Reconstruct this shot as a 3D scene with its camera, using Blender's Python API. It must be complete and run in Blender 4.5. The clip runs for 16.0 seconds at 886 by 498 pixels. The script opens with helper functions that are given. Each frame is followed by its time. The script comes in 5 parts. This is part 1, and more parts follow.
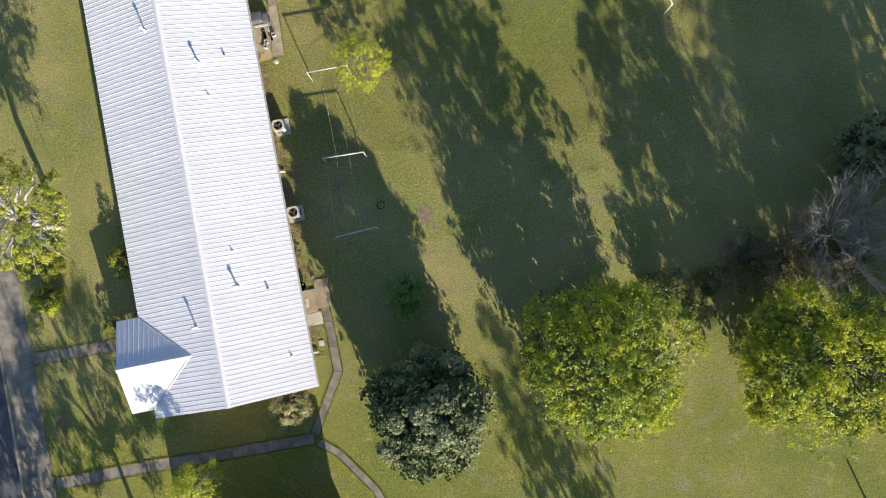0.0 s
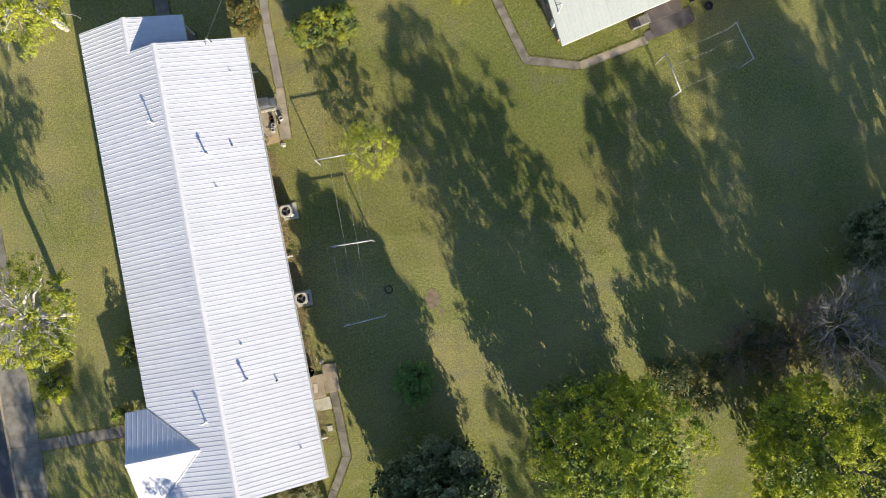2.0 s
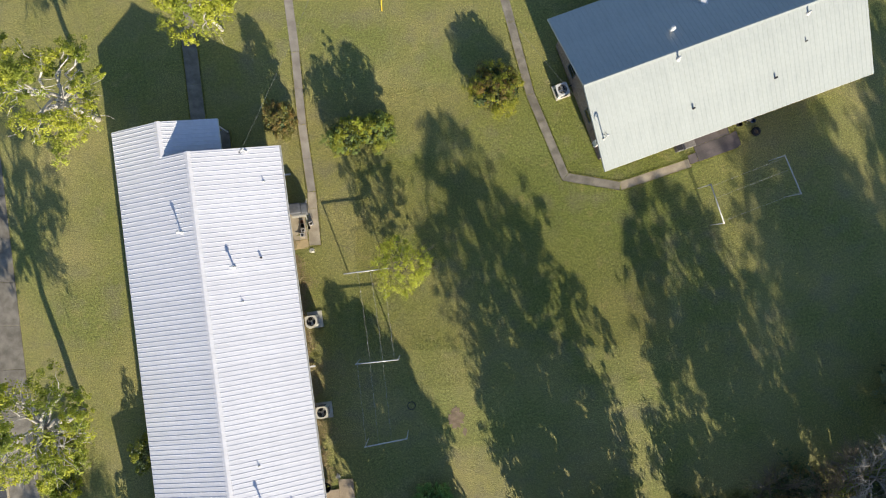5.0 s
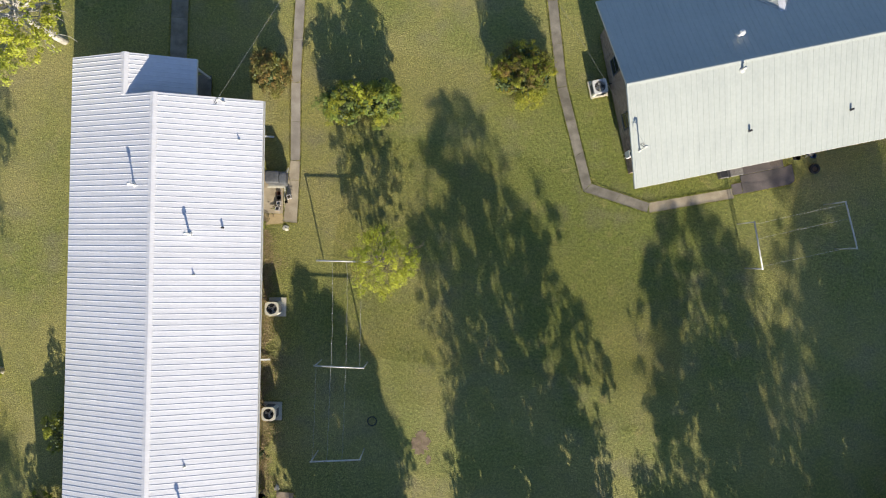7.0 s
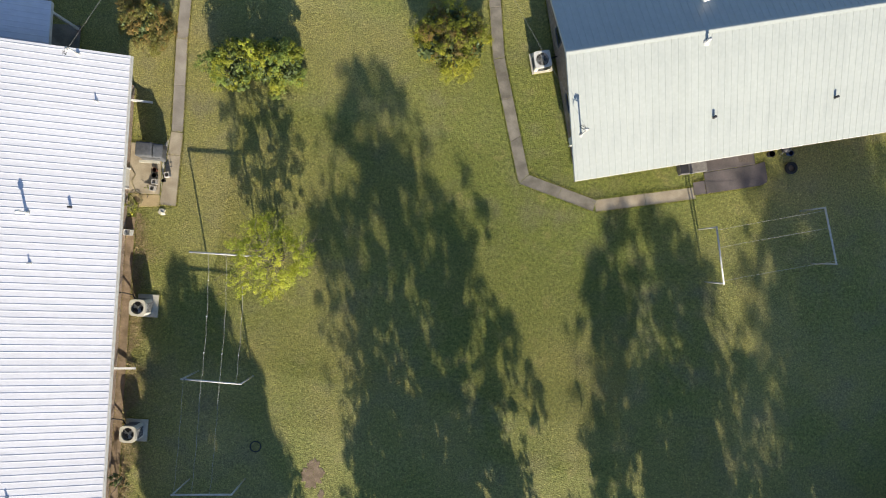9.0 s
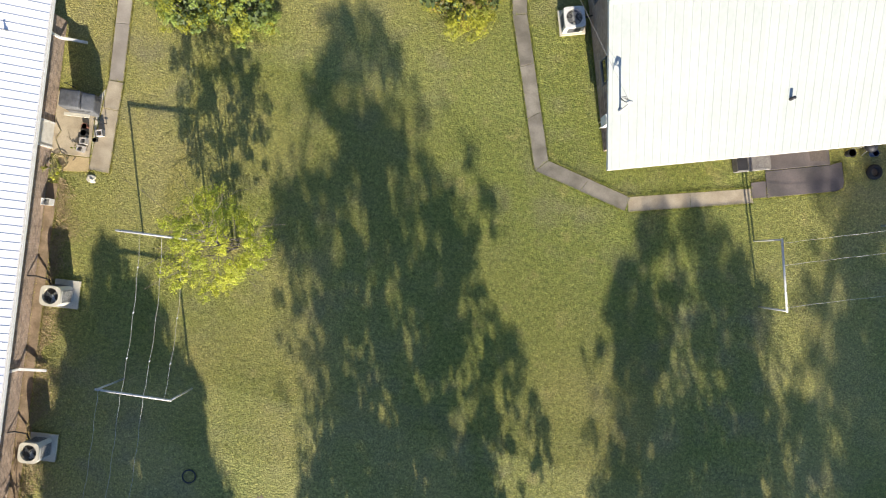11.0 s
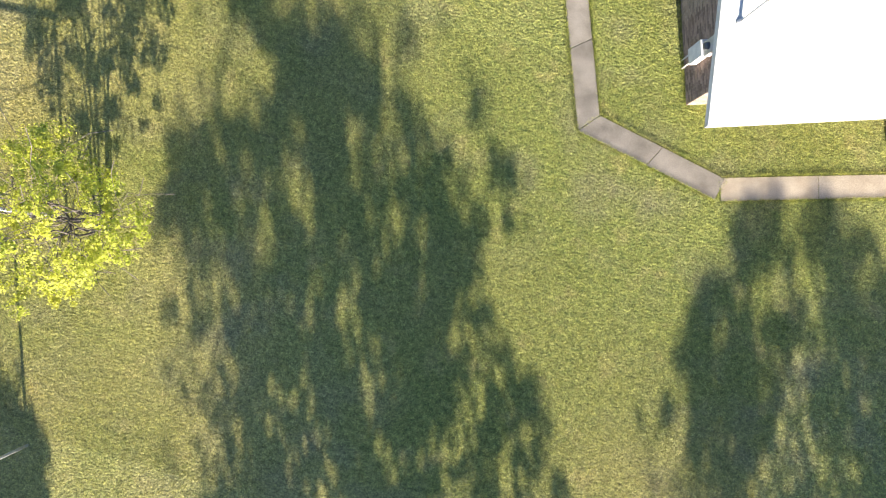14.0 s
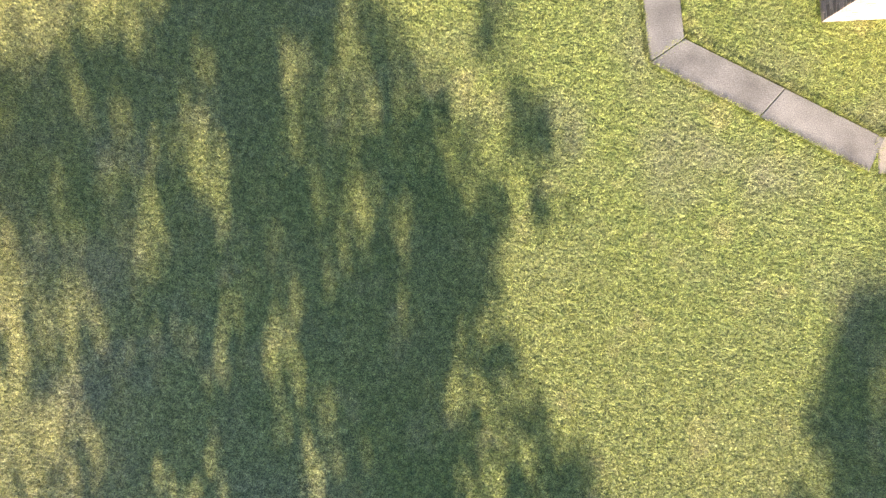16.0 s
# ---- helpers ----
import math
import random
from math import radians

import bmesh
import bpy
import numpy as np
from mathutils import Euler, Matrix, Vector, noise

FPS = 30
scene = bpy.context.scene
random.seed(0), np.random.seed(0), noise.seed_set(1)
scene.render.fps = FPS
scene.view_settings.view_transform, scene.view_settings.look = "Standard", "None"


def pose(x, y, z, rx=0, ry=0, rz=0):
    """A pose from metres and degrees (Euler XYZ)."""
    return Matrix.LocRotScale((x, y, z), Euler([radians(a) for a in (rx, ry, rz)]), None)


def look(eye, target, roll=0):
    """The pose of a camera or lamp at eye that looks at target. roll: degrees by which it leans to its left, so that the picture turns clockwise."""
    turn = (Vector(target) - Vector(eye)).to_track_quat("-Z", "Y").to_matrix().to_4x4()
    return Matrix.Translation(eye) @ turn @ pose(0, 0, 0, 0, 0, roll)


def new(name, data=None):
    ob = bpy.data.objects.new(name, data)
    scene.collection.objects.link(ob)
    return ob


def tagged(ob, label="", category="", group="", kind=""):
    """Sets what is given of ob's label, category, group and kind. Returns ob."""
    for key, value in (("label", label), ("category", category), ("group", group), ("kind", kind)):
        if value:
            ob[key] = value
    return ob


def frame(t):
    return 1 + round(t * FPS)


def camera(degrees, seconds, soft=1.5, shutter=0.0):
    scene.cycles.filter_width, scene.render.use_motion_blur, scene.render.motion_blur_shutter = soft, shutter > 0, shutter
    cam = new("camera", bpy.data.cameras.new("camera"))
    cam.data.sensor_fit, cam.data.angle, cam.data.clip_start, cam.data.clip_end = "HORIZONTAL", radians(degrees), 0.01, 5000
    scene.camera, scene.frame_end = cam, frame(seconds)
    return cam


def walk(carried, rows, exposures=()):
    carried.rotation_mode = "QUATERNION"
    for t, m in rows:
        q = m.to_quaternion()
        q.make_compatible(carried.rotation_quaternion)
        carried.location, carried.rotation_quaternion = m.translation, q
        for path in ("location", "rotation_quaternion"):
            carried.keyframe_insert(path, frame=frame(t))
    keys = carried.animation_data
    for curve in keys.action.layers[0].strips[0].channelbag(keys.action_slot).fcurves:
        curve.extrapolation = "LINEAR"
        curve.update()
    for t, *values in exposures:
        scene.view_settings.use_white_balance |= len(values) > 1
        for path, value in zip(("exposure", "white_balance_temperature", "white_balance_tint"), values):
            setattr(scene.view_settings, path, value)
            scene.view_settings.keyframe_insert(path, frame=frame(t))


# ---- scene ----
cam = camera(76.9, 16.0, soft=1.1)
# seconds, place in metres, turn in degrees
PATH = [
    (0, 1.020, -1.958, 39.292, 2.011, -0.166, -4.556),
    (0.5, 1.032, -1.403, 39.285, 1.565, -0.488, -4.558),
    (1, 1.008, -0.051, 39.375, 1.790, -0.555, -4.639),
    (1.5, 0.950, 2.115, 39.408, 1.590, -0.441, -4.618),
    (2, 0.775, 4.235, 39.469, 1.706, -0.402, -4.661),
    (2.5, 0.606, 6.408, 39.531, 1.581, -0.407, -4.710),
    (3, 0.383, 8.705, 39.623, 1.853, -0.433, -4.763),
    (3.5, 0.020, 10.218, 39.639, 1.854, -0.465, -4.767),
    (4, -0.333, 11.544, 39.731, 1.921, -0.419, -4.762),
    (6.5, -0.700, 12.723, 34.922, 1.433, 0.107, 6.512),
    (7, 0.081, 13.078, 33.591, 0.919, 0.013, 7.295),
    (7.5, 1.614, 13.176, 32.260, 1.126, -0.075, 8.000),
    (8, 3.327, 13.475, 30.933, 1.053, -0.540, 8.563),
    (8.5, 4.102, 13.672, 29.604, 0.792, -0.871, 9.085),
    (9, 4.374, 13.671, 28.289, 0.912, -0.849, 9.624),
    (11.5, 4.890, 13.903, 21.446, 0.515, -0.603, 13.948),
    (12, 4.954, 13.992, 20.104, 0.194, -0.600, 14.663),
    (12.5, 5.021, 13.920, 18.740, 0.361, -0.761, 15.389),
    (13, 5.082, 14.002, 17.398, 0.197, -0.722, 15.734),
    (13.5, 5.218, 13.981, 16.023, 0.375, -0.591, 15.756),
    (14, 5.304, 14.018, 14.623, 0.408, -0.436, 15.761),
    (14.5, 5.341, 14.021, 13.225, 0.564, -0.495, 15.734),
    (15, 5.432, 14.015, 11.857, 0.701, -0.569, 15.613),
    (15.5, 5.483, 14.007, 10.462, 0.829, -0.517, 15.582),
    (16, 5.467, 13.997, 9.122, 1.343, -0.475, 15.544),
]
EXPOSURE = [(0.0, 0.84, 6840, 16), (2.0, 0.80, 6840, 16), (4.0, 0.74, 6840, 16), (7.0, 0.73, 6840, 16), (9.0, 0.77, 6840, 16), (11.5, 1.27, 6780, 18), (13.0, 1.51, 6800, 19), (16.0, 2.03, 6600, 27)]
walk(cam, [(t, pose(x, y, z, rx, ry, rz)) for t, x, y, z, rx, ry, rz in PATH], EXPOSURE)

# ---- world, sun ----
SUN_WAY = Vector((-0.969, 2.682, -1.0)).normalized()      # the way the light travels
world = bpy.data.worlds.new("sky")
world.use_nodes = True
scene.world = world
wn = world.node_tree.nodes
sky = wn.new("ShaderNodeTexSky")
sky.sky_type, sky.sun_disc = "NISHITA", False
sky.ozone_density, sky.dust_density = 4.0, 0.3
sky.sun_elevation = math.asin(-SUN_WAY.z)
sky.sun_rotation = math.atan2(-SUN_WAY.x, -SUN_WAY.y)
wn["Background"].inputs["Strength"].default_value = 0.097
world.node_tree.links.new(sky.outputs[0], wn["Background"].inputs["Color"])
lamp = bpy.data.lights.new("sun", "SUN")
lamp.energy, lamp.angle, lamp.color = 5.0, radians(0.55), (1.0, 0.965, 0.80)
sun = new("sun", lamp)
sun.matrix_world = look((0, 0, 60), tuple(Vector((0, 0, 60)) + SUN_WAY))

# ---- materials ----


def mat(name, colour, rough=0.7, metal=0.0, second=None, scale=3.0, fine=40.0, fine_amount=0.15, bump=0.2,
        bump_scale=60.0, contrast=(0.35, 0.65), spec=0.4, per_object=0.0, per_island=0.0, translucent=0.0):
    """A node material: two colours mixed by broad noise, fine grain on top, bump, optional variation per object or island."""
    m = bpy.data.materials.new(name)
    m.use_nodes = True
    nt = m.node_tree
    n, l = nt.nodes, nt.links
    bsdf = n["Principled BSDF"]
    bsdf.inputs["Roughness"].default_value = rough
    bsdf.inputs["Metallic"].default_value = metal
    bsdf.inputs["Specular IOR Level"].default_value = spec
    co = n.new("ShaderNodeTexCoord")
    second = second or tuple(c * 0.8 for c in colour)
    big = n.new("ShaderNodeTexNoise")
    big.inputs["Scale"].default_value, big.inputs["Detail"].default_value = scale, 6.0
    l.new(co.outputs["Object"], big.inputs["Vector"])
    ramp = n.new("ShaderNodeValToRGB")
    ramp.color_ramp.elements[0].position, ramp.color_ramp.elements[1].position = contrast
    ramp.color_ramp.elements[0].color, ramp.color_ramp.elements[1].color = (*second, 1), (*colour, 1)
    l.new(big.outputs["Fac"], ramp.inputs["Fac"])
    out = ramp.outputs["Color"]
    small = n.new("ShaderNodeTexNoise")
    small.inputs["Scale"].default_value, small.inputs["Detail"].default_value = fine, 3.0
    l.new(co.outputs["Object"], small.inputs["Vector"])
    rng = n.new("ShaderNodeMapRange")
    rng.inputs["From Min"].default_value, rng.inputs["From Max"].default_value = 0.25, 0.75
    rng.inputs["To Min"].default_value, rng.inputs["To Max"].default_value = 1 - fine_amount, 1 + fine_amount
    l.new(small.outputs["Fac"], rng.inputs["Value"])
    value = rng.outputs["Result"]
    for amount, node, socket in ((per_object, "ShaderNodeObjectInfo", "Random"), (per_island, "ShaderNodeNewGeometry", "Random Per Island")):
        if amount:
            src = n.new(node)
            r2 = n.new("ShaderNodeMapRange")
            r2.inputs["To Min"].default_value, r2.inputs["To Max"].default_value = 1 - amount, 1 + amount
            l.new(src.outputs[socket], r2.inputs["Value"])
            mul = n.new("ShaderNodeMath")
            mul.operation = "MULTIPLY"
            l.new(value, mul.inputs[0])
            l.new(r2.outputs["Result"], mul.inputs[1])
            value = mul.outputs[0]
    hsv = n.new("ShaderNodeHueSaturation")
    l.new(out, hsv.inputs["Color"])
    l.new(value, hsv.inputs["Value"])
    l.new(hsv.outputs["Color"], bsdf.inputs["Base Color"])
    if bump:
        bn = n.new("ShaderNodeTexNoise")
        bn.inputs["Scale"].default_value, bn.inputs["Detail"].default_value = bump_scale, 4.0
        l.new(co.outputs["Object"], bn.inputs["Vector"])
        b = n.new("ShaderNodeBump")
        b.inputs["Strength"].default_value, b.inputs["Distance"].default_value = bump, 0.02
        l.new(bn.outputs["Fac"], b.inputs["Height"])
        l.new(b.outputs["Normal"], bsdf.inputs["Normal"])
    if translucent:
        tr = n.new("ShaderNodeBsdfTranslucent")
        l.new(hsv.outputs["Color"], tr.inputs["Color"])
        mix = n.new("ShaderNodeMixShader")
        mix.inputs[0].default_value = translucent
        l.new(bsdf.outputs[0], mix.inputs[1])
        l.new(tr.outputs[0], mix.inputs[2])
        l.new(mix.outputs[0], n["Material Output"].inputs["Surface"])
    return m


def glass_mat():
    m = bpy.data.materials.new("window_glass")
    m.use_nodes = True
    b = m.node_tree.nodes["Principled BSDF"]
    b.inputs["Base Color"].default_value = (0.02, 0.025, 0.03, 1)
    b.inputs["Roughness"].default_value = 0.06
    return m


def lawn_mat(name, blades):
    """Lawn: olive green with straw-coloured patches in three sizes; the blades share the same colour field."""
    m = bpy.data.materials.new(name)
    m.use_nodes = True
    nt = m.node_tree
    n, l = nt.nodes, nt.links
    bsdf = n["Principled BSDF"]
    bsdf.inputs["Roughness"].default_value = 0.75
    bsdf.inputs["Specular IOR Level"].default_value = 0.3
    co = n.new("ShaderNodeTexCoord")

    def noise_tex(scale, detail):
        t = n.new("ShaderNodeTexNoise")
        t.inputs["Scale"].default_value, t.inputs["Detail"].default_value = scale, detail
        l.new(co.outputs["Object"], t.inputs["Vector"])
        return t.outputs["Fac"]

    def ramp(fac, a, b, lo, hi):
        r = n.new("ShaderNodeValToRGB")
        r.color_ramp.elements[0].position, r.color_ramp.elements[1].position = lo, hi
        r.color_ramp.elements[0].color, r.color_ramp.elements[1].color = (*a, 1), (*b, 1)
        l.new(fac, r.inputs["Fac"])
        return r.outputs["Color"]

    def mix(fac, a, b, kind="MIX"):
        x = n.new("ShaderNodeMix")
        x.data_type, x.blend_type = "RGBA", kind
        if isinstance(fac, float):
            x.inputs["Factor"].default_value = fac
        else:
            l.new(fac, x.inputs["Factor"])
        l.new(a, x.inputs["A"])
        l.new(b, x.inputs["B"])
        return x.outputs["Result"]

    def level(fac, lo, hi):
        r = n.new("ShaderNodeMapRange")
        r.inputs["From Min"].default_value, r.inputs["From Max"].default_value = lo, hi
        l.new(fac, r.inputs["Value"])
        return r.outputs["Result"]

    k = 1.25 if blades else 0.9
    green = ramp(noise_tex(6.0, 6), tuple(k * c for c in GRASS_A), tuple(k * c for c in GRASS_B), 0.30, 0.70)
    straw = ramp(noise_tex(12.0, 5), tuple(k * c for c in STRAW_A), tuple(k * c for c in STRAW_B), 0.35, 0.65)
    patch = level(noise_tex(0.16, 8), 0.37, 0.76)
    near = n.new("ShaderNodeVectorMath")
    near.operation = "DISTANCE"
    near.inputs[1].default_value = (10.0, 18.6, 0.0)
    l.new(co.outputs["Object"], near.inputs[0])
    dry = n.new("ShaderNodeMath")
    dry.operation = "MULTIPLY"
    l.new(patch, dry.inputs[0])
    l.new(level(near.outputs["Value"], 4.0, 12.0), dry.inputs[1])
    lush = n.new("ShaderNodeRGB")
    lush.outputs[0].default_value = (0.96, 1.0, 0.96, 1)
    far = n.new("ShaderNodeRGB")
    far.outputs[0].default_value = (1.0, 1.0, 1.0, 1)
    green = mix(1.0, green, mix(level(near.outputs["Value"], 3.0, 9.0), lush.outputs[0], far.outputs[0]), "MULTIPLY")
    col = mix(dry.outputs[0], green, straw)
    # thicker, greener sward on the open ground to the south
    axes = n.new("ShaderNodeSeparateXYZ")
    l.new(co.outputs["Object"], axes.inputs[0])
    wander = n.new("ShaderNodeMath")
    wander.operation = "MULTIPLY_ADD"
    wander.inputs[1].default_value = 9.0
    l.new(noise_tex(0.2, 5), wander.inputs[0])
    l.new(axes.outputs["Y"], wander.inputs[2])
    thick = n.new("ShaderNodeRGB")
    thick.outputs[0].default_value = (0.70, 0.78, 0.40, 1)
    col = mix(1.0, col, mix(level(wander.outputs[0], -9.5, -0.5), thick.outputs[0], far.outputs[0]), "MULTIPLY")
    worn = level(noise_tex(1.1, 9), 0.58, 0.82)
    col = mix(worn, col, straw)
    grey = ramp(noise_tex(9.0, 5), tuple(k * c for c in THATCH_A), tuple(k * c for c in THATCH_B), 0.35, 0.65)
    bare = n.new("ShaderNodeMath")
    bare.operation = "MULTIPLY"
    l.new(level(noise_tex(0.75, 10), 0.46, 0.80), bare.inputs[0])
    l.new(level(noise_tex(0.13, 4), 0.38, 0.62), bare.inputs[1])
    col = mix(bare.outputs[0], col, grey)
    # Random tuft tone; the shade between tufts is put into this noise too.
    for scale, lo, hi in ((6.5, 0.86, 1.14), (14.0, 0.82, 1.18), (40.0, 0.75, 1.25)) if blades else ((6.5, 0.84, 1.16), (14.0, 0.72, 1.28), (33.0, 0.50, 1.50), (75.0, 0.60, 1.40)):
        fine = ramp(noise_tex(scale, 3), (lo, lo, lo), (hi, hi, hi), 0.34, 0.66)
        col = mix(1.0, col, fine, "MULTIPLY")
    if blades:
        geo = n.new("ShaderNodeNewGeometry")
        tone = ramp(geo.outputs["Random Per Island"], (0.38, 0.43, 0.36), (1.58, 1.53, 1.42), 0.0, 1.0)
        col = mix(1.0, col, tone, "MULTIPLY")
        tr = n.new("ShaderNodeBsdfTranslucent")
        l.new(col, tr.inputs["Color"])
        ms = n.new("ShaderNodeMixShader")
        ms.inputs[0].default_value = 0.3
        l.new(bsdf.outputs[0], ms.inputs[1])
        l.new(tr.outputs[0], ms.inputs[2])
        l.new(ms.outputs[0], n["Material Output"].inputs["Surface"])
    else:
        b = n.new("ShaderNodeBump")
        b.inputs["Strength"].default_value, b.inputs["Distance"].default_value = 0.9, 0.07
        l.new(noise_tex(15.0, 6), b.inputs["Height"])
        l.new(b.outputs["Normal"], bsdf.inputs["Normal"])
    l.new(col, bsdf.inputs["Base Color"])
    return m


GRASS_A, GRASS_B = (0.168, 0.196, 0.052), (0.322, 0.322, 0.086)
THATCH_A, THATCH_B = (0.20, 0.185, 0.105), (0.32, 0.285, 0.165)
STRAW_A, STRAW_B = (0.34, 0.292, 0.10), (0.48, 0.402, 0.167)
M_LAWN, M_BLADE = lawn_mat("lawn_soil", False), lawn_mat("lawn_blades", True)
M_DIRT = mat("bare_soil", (0.30, 0.22, 0.15), 0.95, second=(0.18, 0.13, 0.08), scale=2.5, fine=30, fine_amount=0.3, bump=0.5)
M_CONC = mat("old_concrete", (0.285, 0.255, 0.205), 0.9, second=(0.17, 0.15, 0.118), scale=1.6, fine=45, fine_amount=0.28, bump=0.35, per_object=0.12)
M_CONC_MID = mat("weathered_beige_concrete", (0.39, 0.345, 0.285), 0.9, second=(0.27, 0.235, 0.195), scale=1.2, fine=40, fine_amount=0.18, bump=0.35, per_object=0.1)
M_CONC_NEW = mat("tan_concrete", (0.45, 0.38, 0.275), 0.9, second=(0.31, 0.255, 0.18), scale=1.5, fine=40, fine_amount=0.24, bump=0.3, per_object=0.08)
M_CONC_TAN = mat("yellowed_concrete", (0.55, 0.42, 0.24), 0.9, second=(0.40, 0.30, 0.16), scale=1.5, fine=25, fine_amount=0.2, bump=0.3)
M_CONC_BROWN = mat("brown_concrete", (0.50, 0.40, 0.285), 0.9, second=(0.35, 0.275, 0.19), scale=1.5, fine=25, fine_amount=0.2, bump=0.3, per_object=0.1)
M_CONC_DARK = mat("weathered_concrete", (0.155, 0.13, 0.125), 0.9, second=(0.09, 0.08, 0.078), scale=1.0, fine=25, fine_amount=0.2, bump=0.3, per_object=0.1)
M_PAD = mat("pale_concrete", (0.62, 0.58, 0.47), 0.9, second=(0.50, 0.46, 0.37), scale=3, bump=0.3)
M_ASPH = mat("asphalt", (0.12, 0.12, 0.125), 0.9, second=(0.075, 0.075, 0.08), scale=0.8, fine=60, fine_amount=0.35, bump=0.6, bump_scale=90)
M_ROOF_W = mat("white_metal_roof", (0.74, 0.735, 0.765), 0.45, second=(0.67, 0.67, 0.70), scale=0.9, fine=6, fine_amount=0.04, bump=0.02, spec=0.35, per_object=0.03)
M_ROOF_G = mat("pale_green_metal_roof", (0.425, 0.45, 0.42), 0.32, second=(0.39, 0.415, 0.39), scale=0.7, fine=6, fine_amount=0.05, bump=0.02, spec=0.75, per_object=0.02)
M_RIDGE = mat("ridge_cap", (0.76, 0.75, 0.77), 0.5, second=(0.70, 0.69, 0.71), scale=1.5, fine=8, fine_amount=0.04, bump=0.02)
M_FASCIA = mat("white_fascia", (0.72, 0.70, 0.66), 0.6, second=(0.60, 0.58, 0.54), scale=2, bump=0.05)
def brick_mat(name, a, b, mortar):
    """Brick courses on upright walls: bricks 0.2 x 0.065 m with sunk joints, uneven in tone."""
    m = mat(name, a, 0.9, second=b, scale=5, fine=40, fine_amount=0.2, bump=0)
    nt = m.node_tree
    n, l = nt.nodes, nt.links
    co = next(x for x in n if x.bl_idname == "ShaderNodeTexCoord")
    sep, comb, add = n.new("ShaderNodeSeparateXYZ"), n.new("ShaderNodeCombineXYZ"), n.new("ShaderNodeMath")
    l.new(co.outputs["Object"], sep.inputs[0])
    l.new(sep.outputs["X"], add.inputs[0])
    l.new(sep.outputs["Y"], add.inputs[1])
    l.new(add.outputs[0], comb.inputs["X"])
    l.new(sep.outputs["Z"], comb.inputs["Y"])
    br = n.new("ShaderNodeTexBrick")
    for key, v in (("Scale", 1.0), ("Brick Width", 0.205), ("Row Height", 0.075), ("Mortar Size", 0.006), ("Mortar Smooth", 0.1)):
        br.inputs[key].default_value = v
    l.new(comb.outputs[0], br.inputs["Vector"])
    br.inputs["Color1"].default_value, br.inputs["Color2"].default_value, br.inputs["Mortar"].default_value = (1.25, 1.2, 1.15, 1), (0.75, 0.75, 0.75, 1), (*mortar, 1)
    hsv = next(x for x in n if x.bl_idname == "ShaderNodeHueSaturation")
    mx = n.new("ShaderNodeMix")
    mx.data_type, mx.blend_type = "RGBA", "MULTIPLY"
    mx.inputs["Factor"].default_value = 1.0
    l.new(hsv.outputs["Color"], mx.inputs["A"])
    l.new(br.outputs["Color"], mx.inputs["B"])
    bsdf = n["Principled BSDF"]
    l.new(mx.outputs["Result"], bsdf.inputs["Base Color"])
    bp = n.new("ShaderNodeBump")
    bp.inputs["Strength"].default_value, bp.inputs["Distance"].default_value, bp.invert = 0.8, 0.01, True
    l.new(br.outputs["Fac"], bp.inputs["Height"])
    l.new(bp.outputs["Normal"], bsdf.inputs["Normal"])
    return m


M_BRICK = brick_mat("brown_brick", (0.36, 0.275, 0.215), (0.25, 0.19, 0.15), (1.5, 1.6, 1.7))
M_BRICK_PIECE = mat("brown_brick_faces", (0.36, 0.255, 0.20), 0.9, second=(0.24, 0.17, 0.14), scale=9, fine=60, fine_amount=0.25, bump=0.3, per_object=0.4)
M_DARK = mat("dark_metal", (0.05, 0.05, 0.055), 0.5, 0.3, bump=0.05)
M_GALV = mat("galvanised_pipe", (0.62, 0.62, 0.60), 0.55, 0.35, second=(0.48, 0.47, 0.44), scale=8, bump=0.05)
M_WHITE = mat("white_paint", (0.78, 0.77, 0.74), 0.5, second=(0.66, 0.65, 0.62), scale=6, bump=0.05)
M_GREYPL = mat("grey_vinyl_cover", (0.12, 0.125, 0.135), 0.55, second=(0.08, 0.085, 0.095), scale=5, bump=0.25, bump_scale=15)
M_BEIGE = mat("beige_painted_steel", (0.66, 0.64, 0.58), 0.5, second=(0.55, 0.53, 0.47), scale=6, bump=0.04)
M_BLOCK = mat("cinder_block", (0.50, 0.47, 0.43), 0.95, second=(0.38, 0.35, 0.32), scale=8, bump=0.4)
M_RUBBER = mat("black_rubber", (0.025, 0.025, 0.027), 0.75, bump=0.15)
M_WIRE = mat("pale_line", (0.60, 0.58, 0.52), 0.7, bump=0)
M_RED = mat("terracotta", (0.24, 0.10, 0.065), 0.8, bump=0.1)
M_MAT = mat("woven_mat", (0.14, 0.115, 0.10), 0.95, second=(0.09, 0.075, 0.065), scale=20, bump=0.4)
M_YELLOW = mat("yellow_plastic", (0.75, 0.52, 0.03), 0.5, bump=0)
M_HOSE = mat("faded_hose", (0.40, 0.34, 0.18), 0.7, bump=0.05)
M_BLUE = mat("blue_plastic", (0.06, 0.12, 0.32), 0.5, bump=0)
M_BENCH = mat("weathered_grey_timber", (0.25, 0.235, 0.215), 0.85, second=(0.16, 0.15, 0.14), scale=4, fine=30, fine_amount=0.3, bump=0.15)
M_GLASS = glass_mat()
M_BARK = mat("grey_bark", (0.22, 0.19, 0.16), 0.95, second=(0.11, 0.09, 0.075), scale=3, fine=25, fine_amount=0.3, bump=0.8, bump_scale=14)
M_BARK_PALE = mat("pale_bark", (0.58, 0.55, 0.50), 0.9, second=(0.36, 0.33, 0.29), scale=4, fine=25, fine_amount=0.25, bump=0.5, bump_scale=14)


